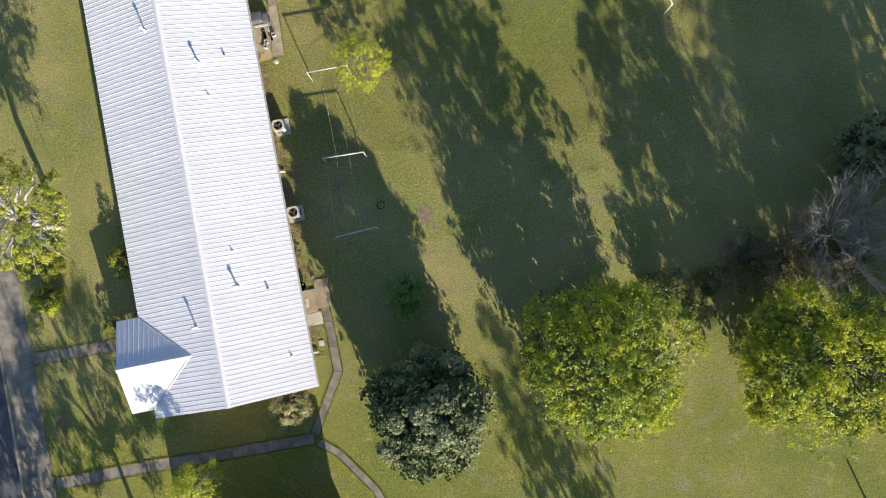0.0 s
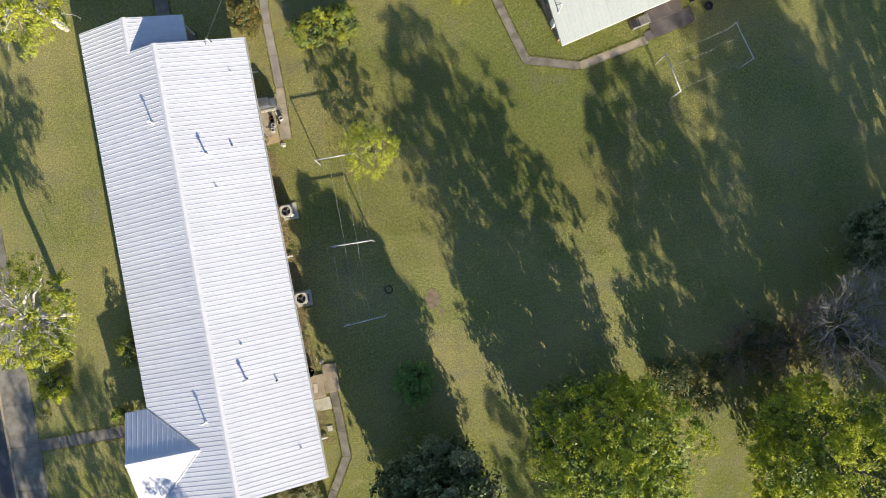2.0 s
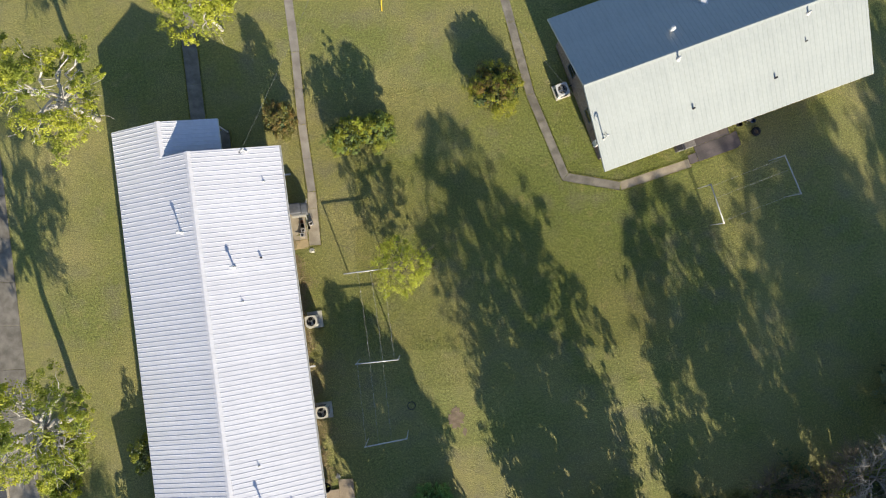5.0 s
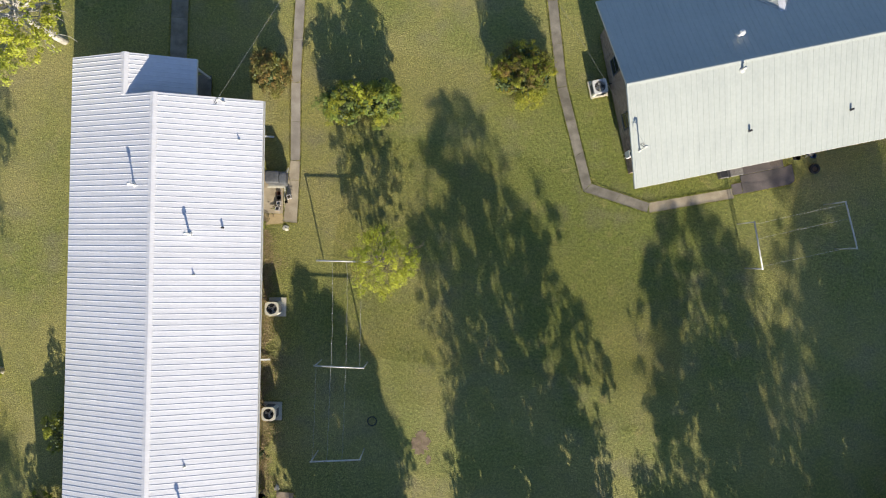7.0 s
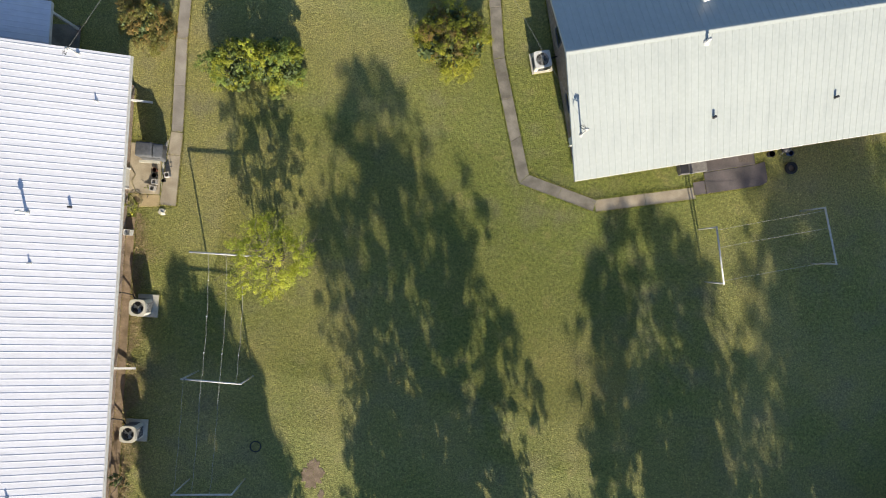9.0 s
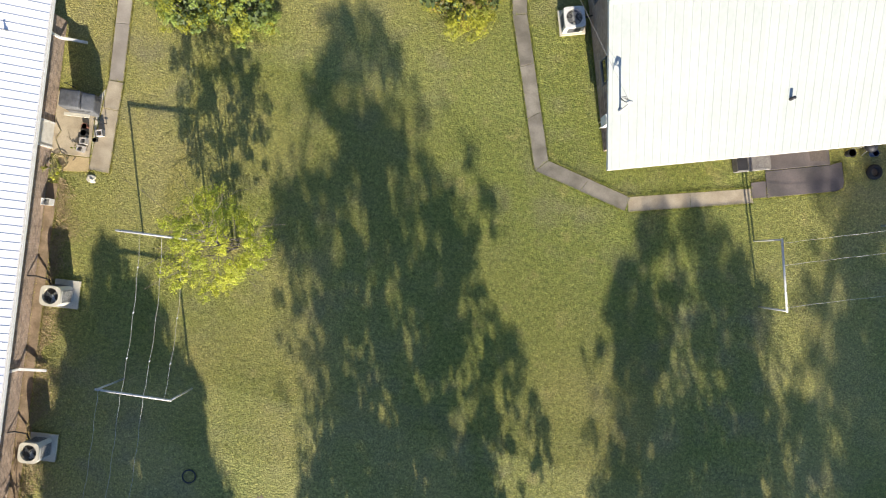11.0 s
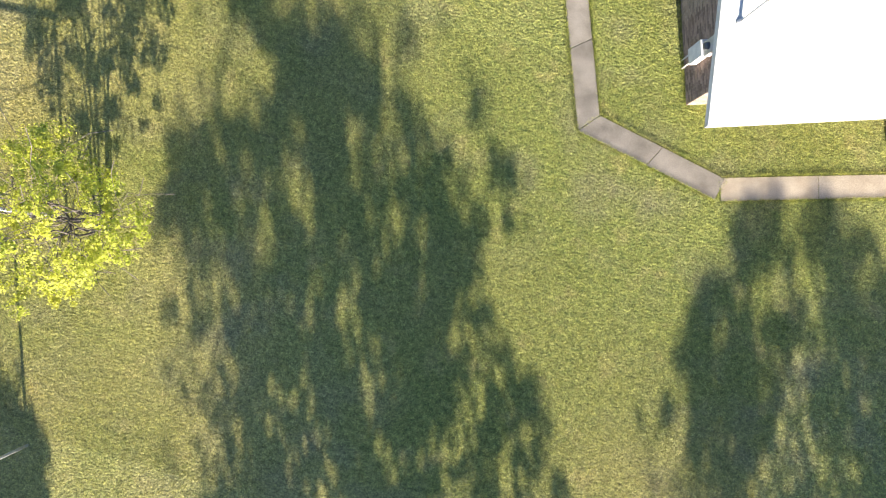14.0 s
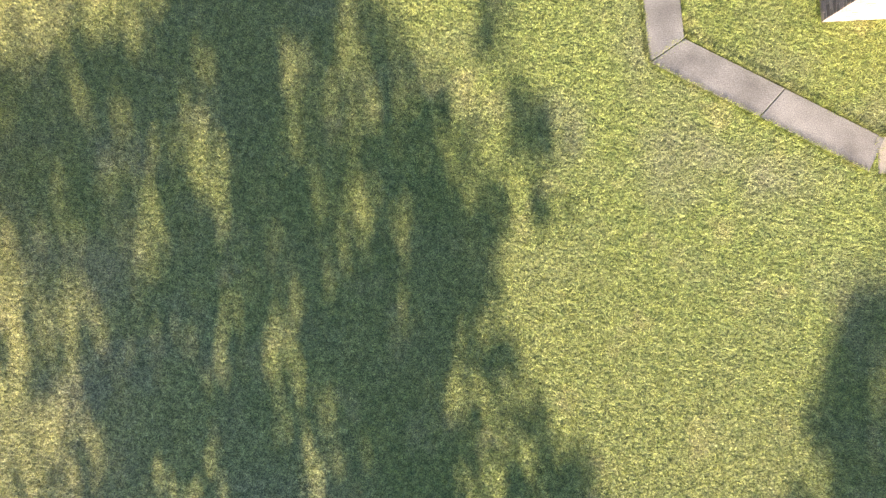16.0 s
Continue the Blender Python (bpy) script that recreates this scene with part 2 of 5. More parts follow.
def leaf_mat(name, a, b, scale=0.5, tr=0.36):
    return mat(name, a, 0.55, second=b, scale=scale, fine=3.0, fine_amount=0.25, bump=0, contrast=(0.4, 0.6), spec=0.35, per_island=0.22, translucent=tr)


M_STRAW = mat("dry_straw", (0.46, 0.36, 0.20), 0.9, second=(0.30, 0.22, 0.12), scale=3, fine=20, fine_amount=0.3, bump=0, per_island=0.4)
M_CABLE = mat("grey_cable", (0.26, 0.26, 0.26), 0.6, bump=0)
M_TWIG = mat("grey_twigs", (0.43, 0.40, 0.355), 0.95, second=(0.28, 0.255, 0.22), scale=2, fine=20, fine_amount=0.2, bump=0)
M_TWIG_BROWN = mat("brown_twigs", (0.27, 0.22, 0.15), 0.95, second=(0.17, 0.13, 0.09), scale=2, fine=20, fine_amount=0.2, bump=0)
M_LEAF_OAK = leaf_mat("dark_oak_leaves", (0.28, 0.305, 0.155), (0.20, 0.23, 0.11), 0.7, 0.18)
M_LEAF_YEL = leaf_mat("yellow_green_leaves", (0.50, 0.52, 0.042), (0.34, 0.39, 0.038), 0.35)
M_LEAF_GRN = leaf_mat("fresh_green_leaves", (0.35, 0.41, 0.046), (0.21, 0.275, 0.038), 0.35)
M_LEAF_OLIVE = leaf_mat("olive_green_leaves", (0.46, 0.47, 0.05), (0.26, 0.31, 0.045), 0.5)
M_LEAF_BRUSH = leaf_mat("olive_brush_leaves", (0.26, 0.25, 0.06), (0.14, 0.14, 0.04), 1.0)
M_LEAF_CREAM = leaf_mat("cream_green_leaves", (0.58, 0.54, 0.30), (0.38, 0.37, 0.17), 1.5)
# Mid green also fills big crowns, its darker tone painting their inner shade.
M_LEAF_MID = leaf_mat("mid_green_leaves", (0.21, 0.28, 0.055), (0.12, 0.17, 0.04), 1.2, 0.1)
M_LEAF_LIME = leaf_mat("lime_leaves", (0.54, 0.55, 0.07), (0.38, 0.43, 0.055), 0.8)
M_LEAF_JADE = leaf_mat("jade_green_leaves", (0.30, 0.47, 0.11), (0.19, 0.34, 0.085), 1.0, 0.3)
M_LEAF_BUSH = leaf_mat("shrub_leaves", (0.37, 0.37, 0.04), (0.22, 0.25, 0.035), 0.9)
M_LEAF_BROWN = leaf_mat("browning_leaves", (0.30, 0.20, 0.06), (0.12, 0.12, 0.04), 1.5)
# Real deep green plants; inside crowns this dark tone stands in for shade.
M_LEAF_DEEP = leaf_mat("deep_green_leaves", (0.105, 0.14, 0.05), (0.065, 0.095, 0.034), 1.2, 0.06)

# ---- building blocks ----


def thing(name, label, category, group="", kind="", m=None):
    ob = new(name)
    ob.empty_display_size = 0.2
    if m is not None:
        ob.matrix_world = m
    return tagged(ob, label, category, group, kind)


def mesh_ob(name, verts, faces, material, parent=None, label=""):
    me = bpy.data.meshes.new(name)
    me.from_pydata(verts, [], faces)
    me.materials.append(material)
    me.update()
    ob = new(name, me)
    if parent is not None:
        ob.parent = parent
    return tagged(ob, label)


def part(name, bm, material, parent=None, label="", smooth=False):
    me = bpy.data.meshes.new(name)
    bmesh.ops.recalc_face_normals(bm, faces=bm.faces)
    bm.to_mesh(me)
    bm.free()
    me.materials.append(material)
    if smooth:
        for p in me.polygons:
            p.use_smooth = True
    ob = new(name, me)
    if parent is not None:
        ob.parent = parent
    return tagged(ob, label)


def shared(name, ob, m, parent=None):
    """Another object on the mesh of ob, at m."""
    o = new(name, ob.data)
    o.parent = parent if parent is not None else ob.parent
    o.matrix_local = m
    return o


def add_box(bm, x0, x1, y0, y1, z0, z1, m=None):
    c = Matrix.Translation(((x0 + x1) / 2, (y0 + y1) / 2, (z0 + z1) / 2)) @ Matrix.Diagonal((x1 - x0, y1 - y0, z1 - z0, 1))
    return bmesh.ops.create_cube(bm, size=1.0, matrix=(m @ c) if m is not None else c)["verts"]


def box(x0, x1, y0, y1, z0, z1, bevel=0.0):
    bm = bmesh.new()
    add_box(bm, x0, x1, y0, y1, z0, z1)
    if bevel:
        bmesh.ops.bevel(bm, geom=list(bm.edges), offset=bevel, segments=2, affect="EDGES", profile=0.5)
    return bm


def add_tube(bm, points, radii, sides=8):
    """A tapered tube through points."""
    pts = [Vector(p) for p in points]
    rings = []
    side = None
    for i, p in enumerate(pts):
        d = (pts[min(i + 1, len(pts) - 1)] - pts[max(i - 1, 0)]).normalized()
        if side is None:
            side = d.orthogonal().normalized()
        else:
            side = (side - d * side.dot(d)).normalized()
        up = d.cross(side)
        r = radii[i] if not isinstance(radii, (int, float)) else radii
        rings.append([bm.verts.new(p + r * (math.cos(2 * math.pi * k / sides) * side + math.sin(2 * math.pi * k / sides) * up)) for k in range(sides)])
    for a, b in zip(rings, rings[1:]):
        for k in range(sides):
            bm.faces.new((a[k], a[(k + 1) % sides], b[(k + 1) % sides], b[k]))
    bm.faces.new(rings[0][::-1])
    bm.faces.new(rings[-1])
    return bm


def tube(points, radii, sides=8):
    return add_tube(bmesh.new(), points, radii, sides)


def slab(points, z0, z1, bevel=0.012):
    """A flat plate with the outline points, from z0 to z1, with eased top edges."""
    bm = bmesh.new()
    vs = [bm.verts.new((x, y, z1)) for x, y in points]
    f = bm.faces.new(vs)
    r = bmesh.ops.extrude_face_region(bm, geom=[f])
    for v in r["geom"]:
        if isinstance(v, bmesh.types.BMVert):
            v.co.z = z0
    top = [e for e in bm.edges if all(abs(v.co.z - z1) < 1e-5 for v in e.verts)]
    bmesh.ops.recalc_face_normals(bm, faces=bm.faces)
    if bevel:
        bmesh.ops.bevel(bm, geom=top, offset=bevel, segments=1, affect="EDGES")
    return bm


# ---- ground ----
def ground_sheet():
    xs = [-600, -200, -80] + [-44 + 2 * i for i in range(49)] + [100, 220, 600]
    ys = [-600, -200, -80] + [-40 + 2 * i for i in range(49)] + [100, 220, 600]
    verts = [(x, y, 0.012 * noise.noise((x * 0.13, y * 0.13, 0.0))) for y in ys for x in xs]
    w = len(xs)
    faces = [(j * w + i, j * w + i + 1, (j + 1) * w + i + 1, (j + 1) * w + i) for j in range(len(ys) - 1) for i in range(w - 1)]
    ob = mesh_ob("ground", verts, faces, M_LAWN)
    return tagged(ob, "mown lawn of olive green grass with straw-coloured patches", "lawn", kind="structure")


ground_sheet()

COVERED = []        # outlines on which no grass grows


def strip(centre, width):
    """Left and right edges of a path along centre; width may be one number or one for each point."""
    pts = [Vector((x, y)) for x, y in centre]
    out = []
    for i, p in enumerate(pts):
        a = (pts[i] - pts[i - 1]).normalized() if i else (pts[1] - pts[0]).normalized()
        b = (pts[i + 1] - pts[i]).normalized() if i + 1 < len(pts) else a
        d = (a + b).normalized()
        nrm = Vector((-d.y, d.x))
        w = width[i] if isinstance(width, (list, tuple)) else width
        k = w / 2 / max(0.5, nrm.dot(Vector((-a.y, a.x))))
        out.append((p + nrm * k, p - nrm * k))
    return out


def walkway(label, centre, width, material, panel=1.5, z=0.022, gap=0.011):
    """A concrete path of separate panels with open joints."""
    root = thing("pavement", label, "path", kind="structure")
    edges = strip(centre, width)
    for (l0, r0), (l1, r1) in zip(edges, edges[1:]):
        COVERED.append([tuple(l0), tuple(r0), tuple(r1), tuple(l1)])
        length = ((l1 + r1) / 2 - (l0 + r0) / 2).length
        count = max(1, round(length / panel))
        for k in range(count):
            a, b = (k + 0.5 * gap / length * count) / count, (k + 1 - 0.5 * gap / length * count) / count
            q = [l0.lerp(l1, a), r0.lerp(r1, a), r0.lerp(r1, b), l0.lerp(l1, b)]
            dz = random.uniform(-0.006, 0.006)
            part("panel", slab([tuple(p) for p in q], -0.05, z + dz), material, root)
    return root


def plate(name, label, category, points, material, z=0.06, covered=True):
    if covered:
        COVERED.append(points)
    ob = part(name, slab(points, -0.05, z), material)
    return tagged(ob, label, category, kind="structure")


walkway("narrow grey concrete footpath beside the white-roofed house", [(-12.2, 42.0), (-10.5, 27.63), (-10.09, 22.48), (-9.5, 17.78)], 0.6, M_CONC_MID, 2.4)
walkway("wider concrete footpath slab ending beside the tan patio", [(-9.5, 17.76), (-9.45, 16.6), (-9.33, 14.02)], [0.61, 0.68, 0.86], M_CONC_NEW, 3.0)
walkway("narrow mauve-grey concrete footpath bending round the pale house", [(2.2, 40.0), (4.68, 29.4), (5.9, 24.25), (8.17, 18.38), (11.97, 17.64)], 0.62, M_CONC, 2.4)
walkway("sunlit tan concrete footpath leading to the back patio", [(11.98, 17.64), (16.94, 19.16)], 0.62, M_CONC_NEW, 2.5)
walkway("narrow grey concrete footpath along the back of the house", [(-7.45, -3.2), (-7.15, -5.0), (-6.72, -8.55), (-7.75, -10.8), (-8.66, -12.75)], 0.58, M_CONC, 2.2)
walkway("concrete footpath running to the road through deep shade", [(-8.7, -13.02), (-14.5, -13.55), (-20.2, -14.04), (-26.75, -14.72)], [0.72, 0.75, 0.82, 0.8], M_CONC, 1.6)
walkway("narrow concrete footpath crossing the lawn", [(-8.45, -13.3), (-7.1, -14.15), (-4.7, -16.9), (-4.1, -18.2), (-4.0, -24.0)], 0.5, M_CONC, 2.0)
walkway("concrete footpath from the road to the entrance porch", [(-28.0, -6.02), (-22.0, -5.5), (-19.6, -5.3)], 0.82, M_CONC, 1.6)
walkway("wide concrete footpath in the shade of the house", [(-18.9, 36.0), (-17.95, 28.8), (-17.25, 22.2)], 1.05, M_CONC, 3.4)


def road_x(y):
    return -28.65 - 0.118 * y


def road():
    root = thing("road", "grey asphalt road with worn surface", "road", kind="structure")
    part("road_surface", slab([(road_x(-90) - 12.0, -90), (road_x(-90) - 2.25, -90), (road_x(90) - 2.25, 90), (road_x(90) - 12.0, 90)], -0.05, 0.03, 0), M_ASPH, root)
    apron = thing("pavement", "grey concrete road shoulder with stains", "road shoulder", kind="structure")
    kerb = thing("kerb", "low concrete kerb stones along the road", "kerb", kind="structure")
    for k in range(40):
        y0, y1 = -60 + 3.0 * k, -60 + 3.0 * k + 2.98
        part("panel", slab([(road_x(y0) - 2.05, y0), (road_x(y0), y0), (road_x(y1), y1), (road_x(y1) - 2.05, y1)], -0.05, 0.05), M_CONC, apron)
        part("kerb_stone", slab([(road_x(y0) - 2.22, y0), (road_x(y0) - 2.06, y0), (road_x(y1) - 2.06, y1), (road_x(y1) - 2.22, y1)], -0.05, 0.11, 0.03), M_CONC_NEW, kerb)
    COVERED.append([(road_x(-90) - 12.0, -90), (road_x(-90), -90), (road_x(90), 90), (road_x(90) - 12.0, 90)])


road()

def soil_patch(x, y, rx, ry, seed):
    pts = []
    for k in range(64):
        a = k * math.pi / 32
        r = 1 + 0.55 * noise.noise((2.2 * math.cos(a) + seed, 2.2 * math.sin(a), 0.0)) + 0.35 * noise.noise((6 * math.cos(a), 6 * math.sin(a), seed))
        pts.append((x + rx * r * math.cos(a), y + ry * r * math.sin(a)))
    return plate("bare_patch", "bare patch of brown trodden soil in the lawn", "bare soil", pts, M_DIRT, 0.014, covered=False)


soil_patch(0.1, 1.95, 0.5, 0.75, 3.1)
soil_patch(0.75, 1.0, 0.16, 0.28, 5.7)

# ---- houses ----
EAVE, HALF = 2.52, 5.36


def sheet_profile(width, ribs, h=0.014):
    s = width / ribs
    pts = []
    for k in range(ribs):
        o = k * s
        pts += [(o, 0), (o + s / 2 - 0.02, 0), (o + s / 2 - 0.012, h), (o + s / 2 + 0.012, h), (o + s / 2 + 0.02, 0)]
    return pts + [(width, 0)]


def roof_sheet_mesh(length, width, ribs, slope, cut=None):
    """One ribbed metal sheet: starts at the ridge, runs down local +X with the slope; width along +Y. cut(y) gives (x0, x1)."""
    prof = sheet_profile(width, ribs)
    verts, faces = [], []
    for y, h in prof:
        x0, x1 = cut(y) if cut else (0.0, length)
        verts += [(x0, y, -x0 * slope + h), (x1, y, -x1 * slope + h), (x0, y, -x0 * slope - 0.02), (x1, y, -x1 * slope - 0.02)]
    n = len(prof)
    for i in range(n - 1):
        a, b = 4 * i, 4 * (i + 1)
        faces += [(a, a + 1, b + 1, b), (a + 2, b + 2, b + 3, a + 3), (a + 1, a + 3, b + 3, b + 1), (a, b, b + 2, a + 2)]
    faces += [(0, 2, 3, 1), (4 * n - 4, 4 * n - 3, 4 * n - 1, 4 * n - 2)]
    return verts, faces


def slope_of_sheets(root, m, length, run, material, slope, width=0.9, ribs=3, cut=None):
    """Sheets side by side over run metres along local Y, from the ridge at local X = 0 down to X = length."""
    count = max(1, round(run / width))
    w = run / count
    first = None
    for k in range(count):
        if cut is None:
            if first is None:
                first = mesh_ob("roof_sheet", *roof_sheet_mesh(length, w, ribs, slope), material, root)
                first.matrix_local = m
            else:
                shared("roof_sheet", first, m @ Matrix.Translation((0, k * w, 0)), root)
        else:
            o = mesh_ob("roof_sheet", *roof_sheet_mesh(length, w, ribs, slope, lambda y, k=k: cut(y + k * w)), material, root)
            o.matrix_local = m @ Matrix.Translation((0, k * w, 0))


def wall_panel(root, name, pts, thick, material):
    """A vertical wall with the outline pts (along, z) in the local XZ plane, thick along +Y."""
    bm = bmesh.new()
    f = bm.faces.new([bm.verts.new((x, 0, z)) for x, z in pts])
    r = bmesh.ops.extrude_face_region(bm, geom=[f])
    for v in r["geom"]:
        if isinstance(v, bmesh.types.BMVert):
            v.co.y += thick
    return part(name, bm, material, root)


def window_unit(root, m, w, h, z):
    win = new("window")
    win.parent = root
    win.matrix_local = m
    bm = bmesh.new()
    for b in ((-w / 2, w / 2, -0.05, 0.04, z, z + 0.06), (-w / 2, w / 2, -0.05, 0.04, z + h - 0.06, z + h), (-w / 2, -w / 2 + 0.06, -0.05, 0.04, z + 0.06, z + h - 0.06),
              (w / 2 - 0.06, w / 2, -0.05, 0.04, z + 0.06, z + h - 0.06), (-w / 2 + 0.06, w / 2 - 0.06, -0.04, 0.03, z + h / 2 - 0.02, z + h / 2 + 0.02)):
        add_box(bm, *b)
    part("frame", bm, M_GREYPL, win)
    part("pane", box(-w / 2 + 0.06, w / 2 - 0.06, -0.03, -0.015, z + 0.06, z + h / 2 - 0.02), M_GLASS, win)
    part("pane", box(-w / 2 + 0.06, w / 2 - 0.06, -0.02, -0.005, z + h / 2 + 0.02, z + h - 0.06), M_GLASS, win)
    part("sill", box(-w / 2 - 0.05, w / 2 + 0.05, -0.09, 0.03, z - 0.06, z - 0.002, 0.006), M_CONC_NEW, win)


def door_unit(root, m, w=0.92, h=2.05):
    d = new("door")
    d.parent = root
    d.matrix_local = m
    part("leaf", box(-w / 2, w / 2, -0.05, 0.0, 0.06, h, 0.006), M_BEIGE, d)
    bm = bmesh.new()
    for b in ((-w / 2 - 0.07, -w / 2 - 0.003, -0.07, 0.03, 0.05, h + 0.07), (w / 2 + 0.003, w / 2 + 0.07, -0.07, 0.03, 0.05, h + 0.07), (-w / 2 - 0.003, w / 2 + 0.003, -0.07, 0.03, h + 0.003, h + 0.07)):
        add_box(bm, *b)
    part("frame", bm, M_WHITE, d)
    part("door_handle", tube([(w / 2 - 0.1, -0.05, 1.0), (w / 2 - 0.1, -0.12, 1.0)], [0.02, 0.03], 8), M_DARK, d)


GABLES = []


def house(m, length, roof_material, label, rise, porch_at=None, porch_half=3.05, porch_slope=0.345, extension=False, doors=(), windows=(), gable_windows=(), gutter=False):
    """A single-storey brick house with a ribbed metal gable roof. Local Y runs along the ridge from 0 to length; X is across."""
    root = thing("house", label, "house", m=m)
    slope = rise / HALF
    ridge_z = EAVE + rise
    eave_in, gable_in = 1.08, 0.7
    flip = Matrix.Rotation(math.pi, 4, "Z")
    slope_of_sheets(root, Matrix.Translation((0, 0, ridge_z)), HALF, length, roof_material, slope)
    back = Matrix.Translation((0, length, ridge_z)) @ flip
    if porch_at is None:
        slope_of_sheets(root, back, HALF, length, roof_material, slope)
    else:
        pz = EAVE + porch_half * porch_slope
        apex = (ridge_z - pz) / slope           # how far down the slope the porch ridge comes out
        out = 1.45
        span = HALF + out - apex
        west = -HALF - out
        valley = HALF - apex

        def main_cut(y):
            d = abs(length - y - porch_at)
            return (0.0, HALF) if d >= porch_half else (0.0, apex + valley * d / porch_half)
        slope_of_sheets(root, back, HALF, length, roof_material, slope, cut=main_cut)

        def north_cut(y):       # y runs from the inner end outwards
            return (0.0, porch_half) if y >= valley else (0.0, max(0.01, porch_half * y / valley))

        def south_cut(y):       # y runs from the outer end inwards
            return (0.0, porch_half) if y <= out else (0.0, max(0.01, porch_half * (span - y) / valley))
        slope_of_sheets(root, Matrix.Translation((-apex, porch_at, pz)) @ Matrix.Rotation(radians(90), 4, "Z"), porch_half, span, roof_material, porch_slope, cut=north_cut)
        slope_of_sheets(root, Matrix.Translation((west, porch_at, pz)) @ Matrix.Rotation(radians(-90), 4, "Z"), porch_half, span, roof_material, porch_slope, cut=south_cut)
        part("ridge_cap", ridge_cap(span, porch_slope), M_RIDGE, root).matrix_local = Matrix.Translation((west, porch_at, pz + 0.012)) @ Matrix.Rotation(radians(-90), 4, "Z")
        for sgn in (1, -1):
            a, c = Vector((-apex, porch_at, pz + 0.02)), Vector((-HALF, porch_at + sgn * porch_half, EAVE + 0.02))
            part("valley_flashing", tube([a, c], 0.035, 6), M_GALV, root)
            part("post", box(west + 0.25, west + 0.37, porch_at + sgn * 2.7 - 0.06, porch_at + sgn * 2.7 + 0.06, 0.08, EAVE + 0.02), M_WHITE, root)
            part("fascia", box(west, -HALF - 0.014, porch_at + sgn * porch_half - 0.011, porch_at + sgn * porch_half + 0.011, EAVE - 0.17, EAVE - 0.025), M_FASCIA, root)
        h = porch_half
        wp = wall_panel(root, "gable_board", [(-h + 0.05, EAVE - 0.15), (h - 0.05, EAVE - 0.15), (h - 0.05, EAVE - 0.025), (0, pz - 0.03), (-h + 0.05, EAVE - 0.025)], 0.04, M_FASCIA)
        wp.matrix_local = Matrix.Translation((west + 0.1, porch_at, 0)) @ Matrix.Rotation(radians(90), 4, "Z")
        part("porch_floor", box(west + 0.1, -HALF + eave_in - 0.01, porch_at - 2.8, porch_at + 2.8, -0.05, 0.08, 0.01), M_CONC, root)
    part("ridge_cap", ridge_cap(length, slope, 0.2 if gutter else 0.13), M_RIDGE if gutter else roof_material, root).matrix_local = Matrix.Translation((0, 0, ridge_z + 0.012))
    for sgn in (1, -1):
        spans = [(0.0, length)] if porch_at is None or sgn > 0 else [(0.0, max(0.01, porch_at - porch_half)), (porch_at + porch_half, length)]
        for y0, y1 in spans:
            part("fascia", box(sgn * HALF - 0.012, sgn * HALF + 0.012, y0, y1, EAVE - 0.17, EAVE - 0.024), M_FASCIA, root)
    for sgn in (1, -1):
        xs = sorted((sgn * (HALF - 0.013), sgn * (HALF - eave_in + 0.002)))
        part("soffit", box(xs[0], xs[1], gable_in + 0.01, length - gable_in - 0.01, EAVE - 0.16, EAVE - 0.14), M_FASCIA, root)
    if gutter:
        bm = bmesh.new()
        for q in ((HALF + 0.016, HALF + 0.022, EAVE - 0.12, EAVE - 0.01), (HALF + 0.022, HALF + 0.078, EAVE - 0.12, EAVE - 0.114), (HALF + 0.078, HALF + 0.092, EAVE - 0.12, EAVE - 0.005)):
            add_box(bm, q[0], q[1], 0.0, length, q[2], q[3])
        part("gutter", bm, M_WHITE, root, "white eaves gutter")
    for y in (0.0, length - 0.025):
        for sgn in (1, -1):
            wp = wall_panel(root, "rake_board", [(0, ridge_z - 0.022), (sgn * HALF, EAVE - 0.022), (sgn * HALF, EAVE - 0.165), (0, ridge_z - 0.165)], 0.025, M_FASCIA)
            wp.matrix_local = Matrix.Translation((0, y, 0))
    w = HALF - eave_in
    top = EAVE - 0.165
    for y0 in (gable_in, length - gable_in - 0.2):
        wp = wall_panel(root, "gable_wall", [(-w, 0), (w, 0), (w, top), (w, EAVE + (HALF - w) * slope - 0.03), (0, ridge_z - 0.03), (-w, EAVE + (HALF - w) * slope - 0.03), (-w, top)], 0.2, M_BRICK)
        wp.matrix_local = Matrix.Translation((0, y0, 0))
        if gable_windows and y0 == gable_in:
            GABLES.append(wp)
    for sgn in (1, -1):
        x0, x1 = (w - 0.2, w) if sgn > 0 else (-w, -w + 0.2)
        part("long_wall", box(x0, x1, gable_in + 0.201, length - gable_in - 0.201, 0, top), M_BRICK, root)
    for x in gable_windows:
        window_unit(root, Matrix.Translation((x, gable_in, 0)), 0.95, 1.15, 0.95)
    for y in windows:
        window_unit(root, Matrix.Translation((w, y, 0)) @ Matrix.Rotation(radians(90), 4, "Z"), 1.15, 1.2, 0.95)
    for y in doors:
        door_unit(root, Matrix.Translation((w, y, 0)) @ Matrix.Rotation(radians(90), 4, "Z"))
    if extension:
        ex0, ex1, elen = -HALF, 1.6, 2.3
        mid, eh = (ex0 + ex1) / 2, (ex1 - ex0) / 2
        ez = EAVE + eh * slope
        slope_of_sheets(root, Matrix.Translation((mid, length + 0.002, ez)), eh, elen, roof_material, slope)
        slope_of_sheets(root, Matrix.Translation((mid, length + elen, ez)) @ flip, eh, elen, roof_material, slope)
        part("ridge_cap", ridge_cap(elen, slope), M_RIDGE, root).matrix_local = Matrix.Translation((mid, length + 0.011, ez + 0.012))
